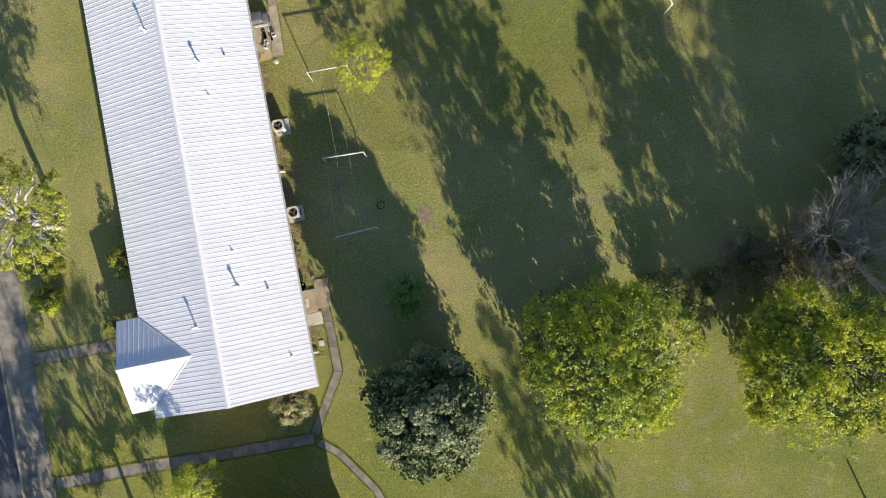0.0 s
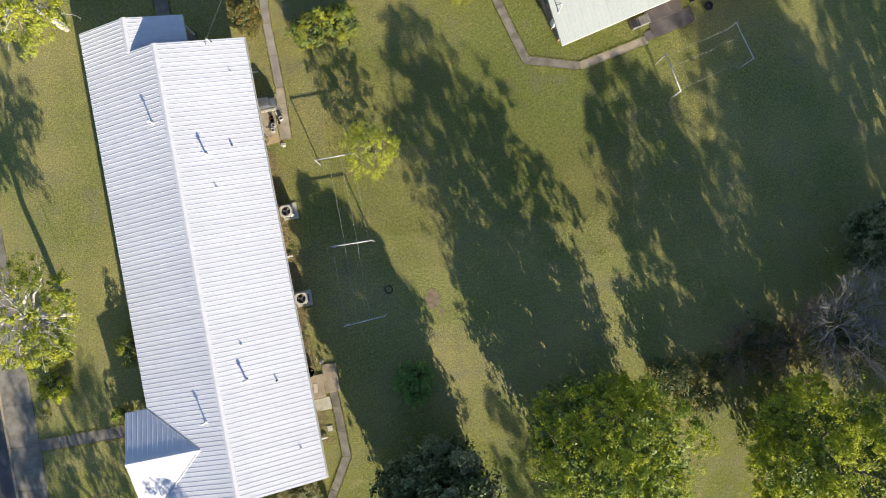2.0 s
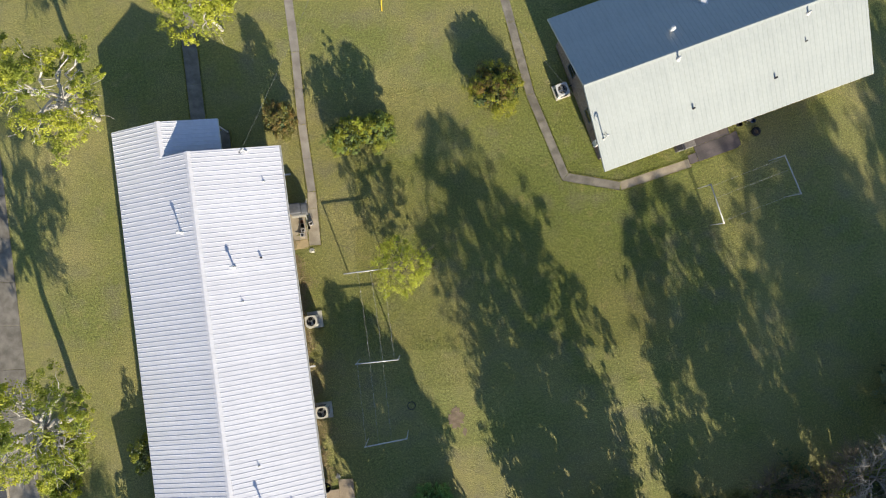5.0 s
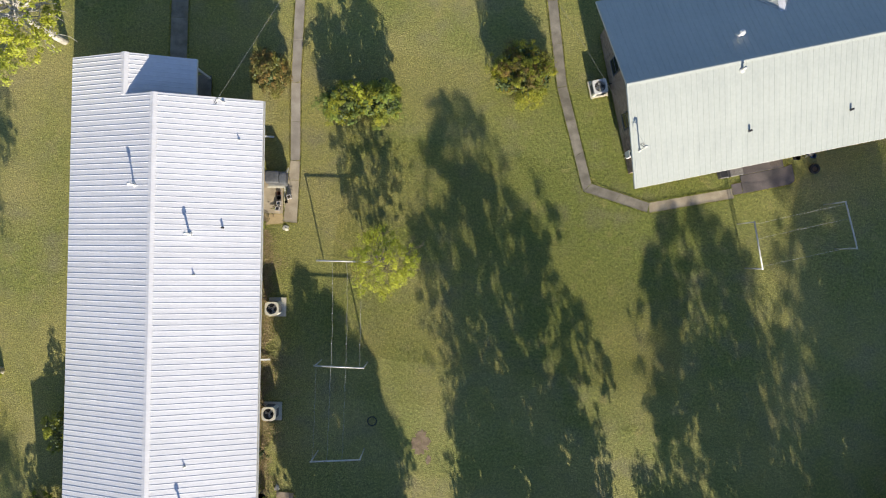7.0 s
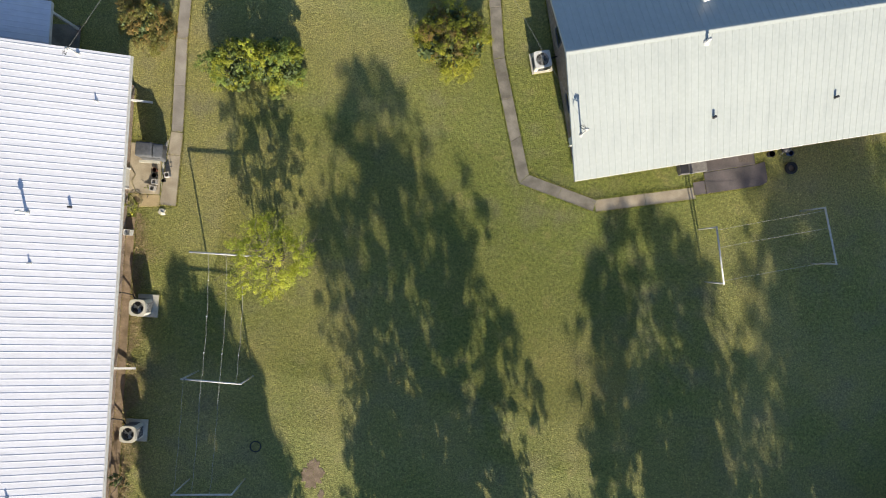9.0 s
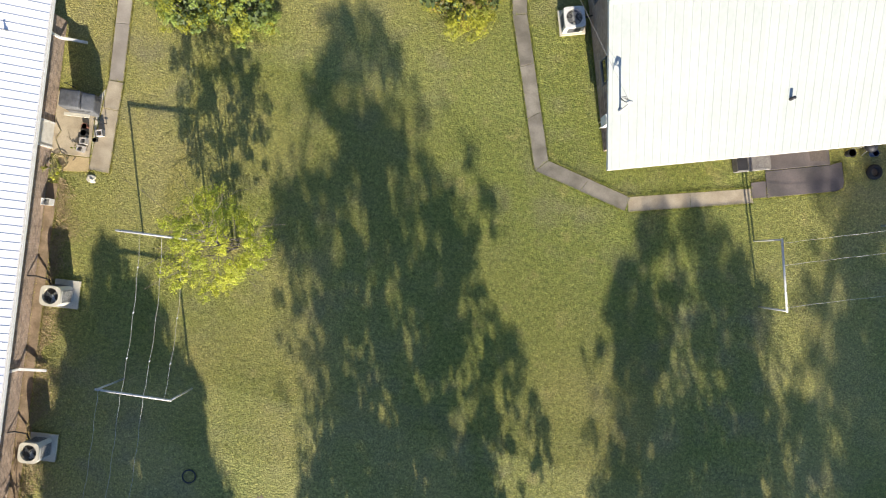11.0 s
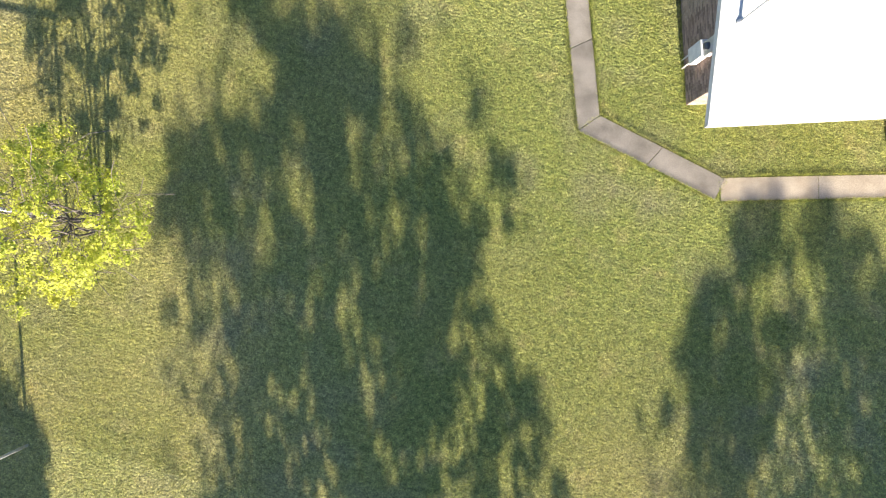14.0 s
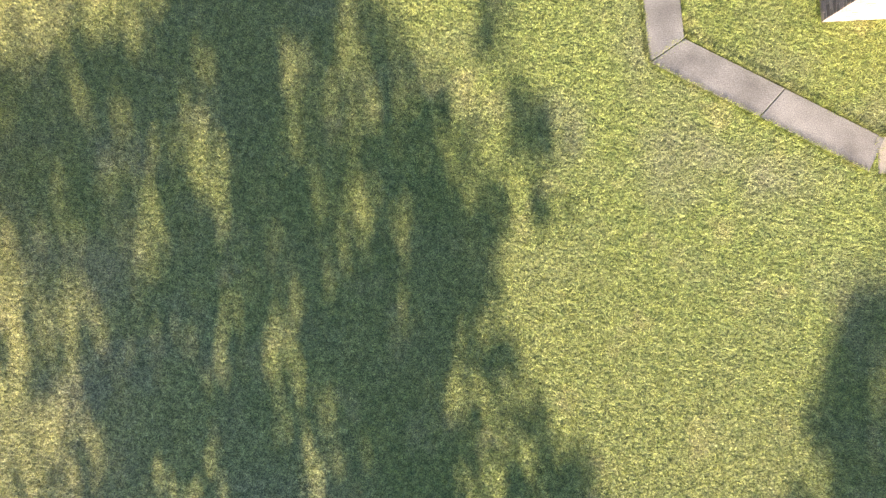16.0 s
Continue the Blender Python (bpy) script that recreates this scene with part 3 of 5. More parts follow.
        wp = wall_panel(root, "gable_board", [(-eh + 0.05, EAVE - 0.15), (eh - 0.05, EAVE - 0.15), (eh - 0.05, EAVE - 0.025), (0, ez - 0.03), (-eh + 0.05, EAVE - 0.025)], 0.04, M_FASCIA)
        wp.matrix_local = Matrix.Translation((mid, length + elen - 0.06, 0))
        for x in (ex0, ex1):
            part("fascia", box(x - 0.012, x + 0.012, length + 0.004, length + elen, EAVE - 0.17, EAVE - 0.024), M_FASCIA, root)
        for x in (ex0 + 0.3, mid, ex1 - 0.3):
            part("post", box(x - 0.06, x + 0.06, length + elen - 0.35, length + elen - 0.23, 0.08, EAVE - 0.15), M_WHITE, root)
        part("porch_floor", box(ex0 + 0.3, ex1 - 0.2, length - gable_in + 0.01, length + elen - 0.1, -0.05, 0.08, 0.01), M_CONC, root)
    return root


def ridge_cap(length, slope, w=0.2):
    """A folded cap over the ridge, along local Y."""
    prof = [(-w, -w * slope + 0.024), (-0.02, 0.03), (0.02, 0.03), (w, -w * slope + 0.024), (w, -w * slope + 0.016), (-w, -w * slope + 0.016)]
    bm = bmesh.new()
    a = [bm.verts.new((x, -0.01, z)) for x, z in prof]
    b = [bm.verts.new((x, length + 0.01, z)) for x, z in prof]
    for i in range(6):
        bm.faces.new((a[i], a[(i + 1) % 6], b[(i + 1) % 6], b[i]))
    bm.faces.new(a[::-1])
    bm.faces.new(b)
    return bm


M_L = pose(-12.965, -9.61, 0, 0, 0, 6.52)
M_R = pose(8.48, 23.36, 0, 0, 0, -71.3)
M_S = pose(-8.05, -46.9, 0, 0, 0, 6.5)
house(M_L, 29.7, M_ROOF_W, "long brown brick house with a white ribbed metal gable roof", 1.5, porch_at=3.64, porch_slope=0.31, extension=True, doors=(24.3, 5.4), windows=(2.4, 8.3, 11.8, 14.2, 17.7, 20.2, 26.8), gutter=True)
house(M_R, 18.9, M_ROOF_G, "brown brick house with a pale green-white ribbed metal roof", 1.92, porch_at=9.5, doors=(9.3,), windows=(2.6, 5.2, 12.6, 15.6), gable_windows=(1.35, -1.9))
house(M_S, 29.7, M_ROOF_W, "brick house with a white metal gable roof shading the lawn", 1.5)


def footprint(m, x0, x1, y0, y1):
    return [tuple((m @ Vector((x, y, 0)))[:2]) for x, y in ((x0, y0), (x1, y0), (x1, y1), (x0, y1))]


COVERED += [footprint(M_L, -4.3, 4.3, 0.7, 29.0), footprint(M_R, -4.3, 4.3, 0.7, 18.2), footprint(M_L, -6.7, -4.8, 0.7, 6.3), footprint(M_L, -5.0, 1.4, 29.2, 31.9)]

# ---- patios ----
def local_plate(m, label, pts, material, z=0.055, covered=True):
    return plate("patio", label, "patio", [tuple((m @ Vector((x, y, 0)))[:2]) for x, y in pts], material, z, covered)


local_plate(M_L, "tan concrete patio slab behind the house", [(4.3, 23.6), (5.86, 23.6), (5.86, 26.15), (4.3, 26.15)], M_CONC_NEW)
local_plate(M_L, "yellowed concrete strip at the edge of the patio", [(4.85, 22.92), (5.88, 23.0), (5.87, 23.57), (4.5, 23.57)], M_CONC_TAN, 0.04)
local_plate(M_L, "brown concrete patio slab with worn corners", [(5.78, 7.0), (6.8, 6.9), (6.74, 4.97), (5.72, 4.95)], M_CONC_BROWN)
local_plate(M_L, "brown concrete landing at the back door", [(4.3, 6.35), (5.76, 6.35), (5.7, 4.75), (4.3, 4.7)], M_CONC_BROWN, 0.09)
local_plate(M_L, "pale tan concrete slab beside the landing", [(4.75, 4.66), (5.95, 4.72), (5.95, 3.84), (4.9, 3.8)], M_PAD, 0.045)
plate("patio", "pale grey concrete infill between patio and footpath", "patio", [tuple((M_L @ Vector((5.89, 23.62, 0)))[:2]), tuple((M_L @ Vector((5.89, 26.1, 0)))[:2]), (-9.83, 17.4), (-9.84, 16.3), (-9.80, 15.0)], M_PAD, 0.015)
local_plate(M_R, "dark weathered concrete patio behind the pale house", [(5.73, 7.26), (6.82, 7.24), (6.84, 10.1), (6.72, 10.4), (6.5, 10.47), (5.64, 10.47), (5.73, 9.95)], M_CONC_DARK, 0.05)
local_plate(M_R, "dark concrete link between footpath and patio", [(6.14, 6.63), (6.8, 6.6), (6.81, 7.22), (6.12, 7.24)], M_CONC_DARK, 0.042)
local_plate(M_R, "mottled concrete stoop at the back door", [(4.3, 7.3), (5.71, 7.3), (5.71, 9.92), (4.3, 9.92)], M_CONC_DARK, 0.13)

# ---- clotheslines ----
LINE_H = 1.857


def line_frame(a, b, group):
    a, b = Vector((*a, 0)), Vector((*b, 0))
    root = thing("clothesline_frame", "white galvanised steel pipe clothesline frame standing in the lawn", "clothesline", group)
    for p in (a, b):
        part("post", tube([p - Vector((0, 0, 0.1)), p + Vector((0, 0, LINE_H - 0.04))], 0.038, 10), M_GALV, root, smooth=True)
    d = (b - a).normalized()
    up = Vector((0, 0, LINE_H))
    part("crossbar", tube([a + up - d * 0.05, b + up + d * 0.05], 0.042, 10), M_GALV, root, smooth=True)
    for k in range(5):
        c = a.lerp(b, 0.06 + 0.22 * k) + up
        part("hook", tube([c + Vector((0, 0, 0.03)), c + Vector((0, 0, 0.075))], 0.012, 6), M_DARK, root)


def clothes_wire(a, b, sag=0.12, pegs=0):
    a, b = Vector((*a, LINE_H + 0.045)), Vector((*b, LINE_H + 0.045))
    pts = [a.lerp(b, k / 14) - Vector((0, 0, sag * 4 * (k / 14) * (1 - k / 14))) + Vector((0.02 * math.sin(k * 1.7), 0, 0)) for k in range(15)]
    root = thing("washing_line", "thin pale washing line strung between the pipe frames", "washing line", "washing lines")
    part("wire", tube(pts, 0.006, 5), M_WIRE, root)
    for k in range(pegs):
        p = pts[3 + 4 * k]
        part("peg", box(p.x - 0.012, p.x + 0.012, p.y - 0.03, p.y + 0.03, p.z - 0.05, p.z + 0.03, 0.004), M_WHITE, root)


FA, FB, FC = ((-6.37, 6.09), (-3.62, 6.31)), ((-7.02, 12.02), (-4.28, 12.30)), ((-5.88, 0.70), (-3.15, 1.16))
RA, RB = ((17.40, 17.36), (18.18, 14.77)), ((22.42, 19.17), (23.38, 16.60))
for f in (FA, FB, FC):
    line_frame(*f, "clothesline frames behind the white-roofed house")
for f in (RA, RB):
    line_frame(*f, "clothesline frames behind the pale house")


def on(f, k):
    return tuple(Vector(f[0]).lerp(Vector(f[1]), k))


for k in (0.03, 0.33, 0.64):
    clothes_wire(on(FA, k), on(FC, k), 0.10)
for k, s, g in ((0.34, 0.22, 3), (0.64, 0.3, 1), (0.92, 0.35, 2)):
    clothes_wire(on(FA, k), on(FB, k - 0.02), s, g)
for k in (0.05, 0.36, 0.95):
    clothes_wire(on(RA, k), on(RB, k), 0.2)
# ---- trees and shrubs ----
def leaves(name, centres, radii, per, size, material, parent, seed, flat=0.65, up=0.35, outs=None):
    """Many small separate leaves scattered in clumps, facing outwards from the clump and along outs."""
    rng = np.random.default_rng(seed)
    c = np.repeat(np.asarray(centres, float), per, axis=0)
    r = np.repeat(np.asarray(radii, float), per)[:, None]
    d = rng.normal(size=(len(c), 3))
    d /= np.linalg.norm(d, axis=1)[:, None]
    p = c + d * r * (rng.random((len(c), 1)) ** 0.45) * np.array((1, 1, flat))
    nrm = 0.65 * rng.normal(size=p.shape) + np.array((0, 0, up)) + d * 0.75
    if outs is not None:
        nrm += 0.8 * np.repeat(np.asarray(outs, float), per, axis=0)
    nrm /= np.linalg.norm(nrm, axis=1)[:, None]
    t = rng.normal(size=p.shape)
    t -= nrm * np.sum(t * nrm, axis=1)[:, None]
    t /= np.linalg.norm(t, axis=1)[:, None]
    b = np.cross(nrm, t)
    s = size * rng.uniform(0.6, 1.25, (len(p), 1))
    quad = np.stack([p + t * s * 0.62, p + b * s * 0.36 + nrm * s * 0.08, p - t * s * 0.5, p - b * s * 0.36 + nrm * s * 0.08], axis=1)
    me = bpy.data.meshes.new(name)
    n = len(p)
    me.vertices.add(4 * n)
    me.vertices.foreach_set("co", quad.reshape(-1))
    me.loops.add(4 * n)
    me.loops.foreach_set("vertex_index", np.arange(4 * n, dtype=np.int32))
    me.polygons.add(n)
    me.polygons.foreach_set("loop_start", np.arange(0, 4 * n, 4, dtype=np.int32))
    me.materials.append(material)
    me.update(calc_edges=True)
    ob = new(name, me)
    ob.parent = parent
    return ob


def limb(a, b, r0, r1, rng, steps=6, wig=0.08, sag=0.0):
    a, b = Vector(a), Vector(b)
    length = (b - a).length
    pts, rad = [], []
    for k in range(steps + 1):
        f = k / steps
        w = math.sin(f * math.pi) * wig * length
        pts.append(a.lerp(b, f) + Vector(rng.normal(size=3).tolist()) * w * 0.5 + Vector((0, 0, sag * length * math.sin(f * math.pi))))
        rad.append(r0 + (r1 - r0) * f)
    return pts, rad


def crown_points(rng, count, profile, z0, z1, inner=0.35, lean=(0, 0)):
    """Clump centres: profile(f) is the crown's radius at the height fraction f."""
    ph = rng.uniform(0, 6.28, 4)
    widest = max(profile(x / 10) for x in range(11))

    def one():
        while True:
            f, a = rng.random(), rng.uniform(0, 2 * math.pi)
            lob = 1 + 0.12 * math.sin(3 * a + ph[0] + 3 * f) + 0.09 * math.sin(5 * a + ph[1] - 5 * f)
            r = profile(f) * lob * math.sqrt(inner * rng.random() + (1 - inner) * rng.random() ** 0.35)
            if rng.random() <= profile(f) / widest * 0.8 + 0.2:
                return np.array((r * math.cos(a) + lean[0] * f, r * math.sin(a) + lean[1] * f, z0 + (z1 - z0) * f))
    return [tuple(one()) for _ in range(count)]


def outward(points, z0, z1, lean=(0, 0)):
    """Directions from the middle of a crown to points."""
    p = np.asarray(points, float)
    v = np.stack([p[:, 0] - lean[0] * 0.5, p[:, 1] - lean[1] * 0.5, 0.8 * (p[:, 2] - (z0 + 0.4 * (z1 - z0)))], 1)
    return v / np.maximum(np.linalg.norm(v, axis=1), 0.05)[:, None]


def boughs(name, rng, count, profile, z0, z1, size, per, material, parent, seed, lean=(0, 0), radius=(0.45, 0.95), low=0.12, sub=12, gaps=-1.0, masses=0, mass_r=1.3):
    """Rounded sprays of leaves on the outside of a crown, with gaps between them."""
    ph = rng.uniform(0, 6.28, 4)
    cs, rs = [], []
    heads = []
    while len(heads) < masses:
        f, a = low + (0.93 - low) * rng.random(), rng.uniform(0, 2 * math.pi)
        r = profile(f) * (1 + 0.13 * math.sin(3 * a + ph[0]) + 0.10 * math.sin(5 * a + ph[1])) * rng.uniform(0.6, 0.84)
        if f > 0.7:
            r *= rng.random() ** 0.5
        c = np.array((r * math.cos(a) + lean[0] * f, r * math.sin(a) + lean[1] * f, z0 + (z1 - z0) * f))
        if all(np.linalg.norm(c - q) > 1.25 * mass_r for q in heads) or rng.random() < 0.03:
            heads.append(c)
            out = outward([c], z0, z1, lean)[0]
            size_in = mass_r * rng.uniform(0.7, 1.15)
            for _ in range(count // masses):
                d = rng.normal(size=3)
                d = d / np.linalg.norm(d) + 0.7 * out + np.array((0, 0, 0.25))
                cs.append(c + d / np.linalg.norm(d) * size_in * rng.uniform(0.7, 1.0) * np.array((1, 1, 0.75)))
                rs.append(rng.uniform(*radius))
    while not masses and len(cs) < count:
        f, a = low + (1 - low) * rng.random(), rng.uniform(0, 2 * math.pi)
        lob = 1 + 0.13 * math.sin(3 * a + ph[0] + 3 * f) + 0.12 * math.sin(5 * a + ph[1] - 5 * f)
        r = profile(f) * lob * rng.uniform(0.62, 1.0)
        if f > 0.72:
            r *= rng.random() ** 0.5
        s = rng.uniform(*radius)
        c = np.array((r * math.cos(a) + lean[0] * f, r * math.sin(a) + lean[1] * f, z0 + (z1 - z0) * f))
        if noise.noise(Vector(c * 0.42) + Vector((seed, 0, 0))) < gaps:
            continue
        if all(np.linalg.norm(c - q) > 0.62 * (s + t) for q, t in zip(cs, rs)) or rng.random() < 0.12:
            cs.append(c)
            rs.append(s)
    pts, rad, outs = [], [], []
    for c, s in zip(cs, rs):
        for _ in range(sub):
            d = rng.normal(size=3)
            d /= np.linalg.norm(d)
            d[2] = abs(d[2]) * 0.75 - 0.2
            pts.append(c + d * s * rng.uniform(0.6, 1.05))
            rad.append(s * rng.uniform(0.24, 0.42))
            outs.append(d)
    outs = 0.8 * np.asarray(outs) + 0.5 * outward(pts, z0, z1, lean)
    return leaves(name, pts, rad, per, size, material, parent, seed, 0.75, 0.6, outs)


def tree(label, base, top, z0, profile, clumps, per, size, material, seed, bark=M_BARK, trunk=0.22, clump=(0.45, 0.8), limbs=9, lean=(0, 0), category="tree", name="tree", stems=1, inner=0.35, extra=None, twigs=0, bough=0, core=(), bough_r=(0.45, 0.95), spray=36, gaps=-1.0, masses=0, mass_r=1.3):
    rng = np.random.default_rng(seed)
    root = thing(name, label, category, m=pose(base[0], base[1], 0))
    cs = crown_points(rng, clumps, profile, z0, top, inner, lean)
    cs = [c for c in cs if noise.noise(Vector(c) * 0.42 + Vector((seed + 5, 0, 0))) >= gaps]
    clumps = len(cs)
    rs = rng.uniform(clump[0], clump[1], len(cs))
    second = set(rng.choice(len(cs), max(1, int(clumps * extra[1])), replace=False).tolist()) if extra else set()
    for name_in, material_in, share in (("crown", material, [i for i in range(len(cs)) if i not in second]), ("leaf_sprays", extra[0] if extra else material, sorted(second))):
        if share:
            leaves(name_in, [cs[i] for i in share], [rs[i] for i in share], per, size, material_in, root, seed + 1, outs=outward([cs[i] for i in share], z0, top, lean))
    if bough:
        part_two = int(bough * extra[1]) if extra else 0
        boughs("leaf_sprays", rng, bough - part_two, profile, z0, top, size * 0.8, spray, material, root, seed + 5, lean, bough_r, gaps=gaps, masses=masses - masses // 2, mass_r=mass_r)
        if part_two:
            boughs("leaf_sprays", rng, part_two, profile, z0, top, size * 0.8, spray, extra[0], root, seed + 6, lean, bough_r, low=0.02, gaps=gaps, masses=masses // 2, mass_r=mass_r)
    # Core leaves in mid or deep green put the crown's inner shade into colour.
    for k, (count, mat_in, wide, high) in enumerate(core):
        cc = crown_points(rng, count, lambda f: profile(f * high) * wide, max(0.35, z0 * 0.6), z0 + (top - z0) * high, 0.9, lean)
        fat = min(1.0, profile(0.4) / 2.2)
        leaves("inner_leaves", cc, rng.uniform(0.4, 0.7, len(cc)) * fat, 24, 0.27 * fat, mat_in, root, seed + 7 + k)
    fork = max(0.3, z0 + (top - z0) * 0.12)
    for s in range(stems):
        off = Vector((0.18 * math.cos(2.4 * s), 0.18 * math.sin(2.4 * s), 0)) * (0 if stems == 1 else 1)
        pts, rad = limb(Vector((0, 0, -0.15)) + off, (lean[0] * 0.5 + off.x * 3, lean[1] * 0.5 + off.y * 3, top * 0.82), trunk, trunk * 0.18, rng, 8, 0.03)
        part("trunk", tube(pts, rad, 9), bark, root, smooth=True)
    for i in rng.choice(len(cs), min(limbs, len(cs)), replace=False):
        t = Vector(cs[i])
        h = min(max(fork, t.z - t.xy.length * 0.8), top * 0.7)
        start = Vector((lean[0] * 0.5 * h / top, lean[1] * 0.5 * h / top, h))
        pts, rad = limb(start, t, trunk * 0.42, trunk * 0.06, rng, 6, 0.10, 0.06)
        bm = tube(pts, rad, 6)
        for w in range(twigs):
            q = pts[2 + w % 4]
            e = q + (t - start).normalized() * 0.9 + Vector(rng.normal(size=3).tolist()) * 0.7
            p2, r2 = limb(q, e, trunk * 0.12, 0.008, rng, 4, 0.1)
            add_tube(bm, p2, r2, 5)
        part("limb", bm, bark, root, smooth=True)
    return root


def dome(r, low=0.75, peak=0.35, power=0.75):
    """A rounded crown: low is the width at the bottom, peak the height of the widest part."""
    def f(x):
        if x < peak:
            return r * (low + (1 - low) * math.sin(x / peak * math.pi / 2))
        return r * max(0.08, math.cos((x - peak) / (1 - peak) * math.pi / 2) ** power)
    return f


def shaped(*pairs):
    """A crown radius by height fraction, straight between the given pairs."""
    def f(x):
        for (a, ra), (b, rb) in zip(pairs, pairs[1:]):
            if x <= b:
                return ra + (rb - ra) * (x - a) / (b - a)
        return pairs[-1][1]
    return f


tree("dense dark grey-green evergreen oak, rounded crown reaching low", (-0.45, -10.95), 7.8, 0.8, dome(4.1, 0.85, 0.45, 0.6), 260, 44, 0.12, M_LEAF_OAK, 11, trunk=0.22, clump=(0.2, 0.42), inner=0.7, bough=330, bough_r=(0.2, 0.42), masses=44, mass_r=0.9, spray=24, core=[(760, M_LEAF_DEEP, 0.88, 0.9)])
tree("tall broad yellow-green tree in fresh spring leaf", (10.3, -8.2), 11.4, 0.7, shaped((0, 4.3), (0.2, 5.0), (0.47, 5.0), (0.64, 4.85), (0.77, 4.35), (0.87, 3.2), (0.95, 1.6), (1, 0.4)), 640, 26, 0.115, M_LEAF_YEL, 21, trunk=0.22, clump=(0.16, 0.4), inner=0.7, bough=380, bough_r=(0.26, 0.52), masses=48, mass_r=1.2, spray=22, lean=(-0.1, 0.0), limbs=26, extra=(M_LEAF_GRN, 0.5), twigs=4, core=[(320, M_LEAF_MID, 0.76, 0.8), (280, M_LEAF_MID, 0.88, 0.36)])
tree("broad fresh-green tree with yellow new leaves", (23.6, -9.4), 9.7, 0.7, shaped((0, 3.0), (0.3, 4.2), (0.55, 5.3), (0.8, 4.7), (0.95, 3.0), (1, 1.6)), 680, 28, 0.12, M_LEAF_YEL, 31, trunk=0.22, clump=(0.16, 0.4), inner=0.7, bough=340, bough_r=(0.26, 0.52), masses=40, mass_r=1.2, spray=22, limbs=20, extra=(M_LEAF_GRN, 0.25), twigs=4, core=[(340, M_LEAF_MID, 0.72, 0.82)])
tree("tall green tree at the edge of the lawn", (35.5, -12.0), 15.0, 0.8, dome(5.4, 0.85, 0.4), 300, 40, 0.165, M_LEAF_GRN, 41, trunk=0.26, clump=(0.25, 0.5), inner=0.8, bough=150, bough_r=(0.6, 1.2), limbs=10, extra=(M_LEAF_YEL, 0.5), core=[(600, M_LEAF_GRN, 0.86, 0.85)])
# Stands out of view; added for the shade it casts on the lawn.
tree("unseen broad green tree added to shade the lawn", (38.5, -17.0), 10.0, 1.6, dome(4.8, 0.75, 0.35), 240, 44, 0.18, M_LEAF_YEL, 44, trunk=0.24, clump=(0.35, 0.62), limbs=8, core=[(400, M_LEAF_GRN, 0.85, 0.85)], extra=(M_LEAF_GRN, 0.5))
# Unseen tree, added only to close a lit gap on the east lawn.
tree("unseen slender tall tree added to shade the east lawn", (32.6, -14.2), 13.6, 5.0, dome(2.8, 0.7, 0.45), 170, 40, 0.16, M_LEAF_GRN, 48, trunk=0.18, clump=(0.25, 0.5), inner=0.8, limbs=8)
tree("tall green tree behind the others", (41.0, -1.0), 12.0, 0.8, dome(6.0, 0.85, 0.35), 300, 40, 0.2, M_LEAF_GRN, 43, trunk=0.26, clump=(0.35, 0.7), inner=0.8, limbs=6, core=[(650, M_LEAF_GRN, 0.88, 0.88)])
tree("leafy tree on the lawn south of the oak", (13.3, -31.8), 10.0, 0.9, dome(3.4, 0.8, 0.4), 300, 46, 0.17, M_LEAF_GRN, 46, trunk=0.2, clump=(0.3, 0.6), inner=0.8, limbs=6)
tree("young tree with thin lime-yellow new leaves", (-3.3, 12.4), 3.8, 1.0, dome(2.1, 0.7, 0.45), 150, 62, 0.064, M_LEAF_LIME, 51, bark=M_BARK, trunk=0.038, clump=(0.14, 0.3), stems=6, limbs=26, inner=0.6, twigs=3, bough=44, bough_r=(0.18, 0.36), spray=22)
tree("pale-barked tree with sparse yellow-green leaves", (-25.4, 3.0), 9.2, 3.4, dome(3.7, 0.6, 0.35), 52, 44, 0.13, M_LEAF_OLIVE, 61, bough=46, bark=M_BARK_PALE, trunk=0.26, clump=(0.3, 0.6), bough_r=(0.4, 0.85), limbs=24, lean=(1.2, 0.6), inner=0.6, twigs=3)
tree("pale-barked tree with yellow-green leaves beside the house", (-24.3, 23.2), 9.0, 3.2, dome(3.4, 0.6, 0.35), 46, 44, 0.13, M_LEAF_OLIVE, 62, bough=42, bark=M_BARK_PALE, trunk=0.24, clump=(0.3, 0.6), bough_r=(0.4, 0.85), limbs=24, lean=(0.8, 0.0), inner=0.6, twigs=3)
tree("yellow-green leafy tree beside the footpath", (-15.6, 29.3), 6.5, 2.2, dome(2.3, 0.6, 0.4), 40, 50, 0.14, M_LEAF_OLIVE, 63, bough=30, bark=M_BARK_PALE, trunk=0.14, clump=(0.35, 0.6), limbs=8, twigs=2)
tree("pale yellow-green small tree beside the footpath", (-15.9, -14.7), 5.6, 1.2, dome(1.5, 0.7, 0.4), 50, 46, 0.11, M_LEAF_LIME, 64, bough=16, bark=M_BARK_PALE, trunk=0.1, clump=(0.3, 0.5), limbs=8, twigs=2)
tree("leafy tree south of the porch lawn", (-19.0, -23.5), 9.8, 3.2, dome(4.2, 0.7, 0.4), 110, 90, 0.18, M_LEAF_YEL, 65, bark=M_BARK_PALE, trunk=0.2, clump=(0.4, 0.8), limbs=8)
tree("leafy tree beside the road", (-25.0, -25.5), 9.5, 3.0, dome(3.4, 0.7, 0.4), 100, 80, 0.18, M_LEAF_YEL, 66, bark=M_BARK_PALE, trunk=0.2, clump=(0.4, 0.8), limbs=8)


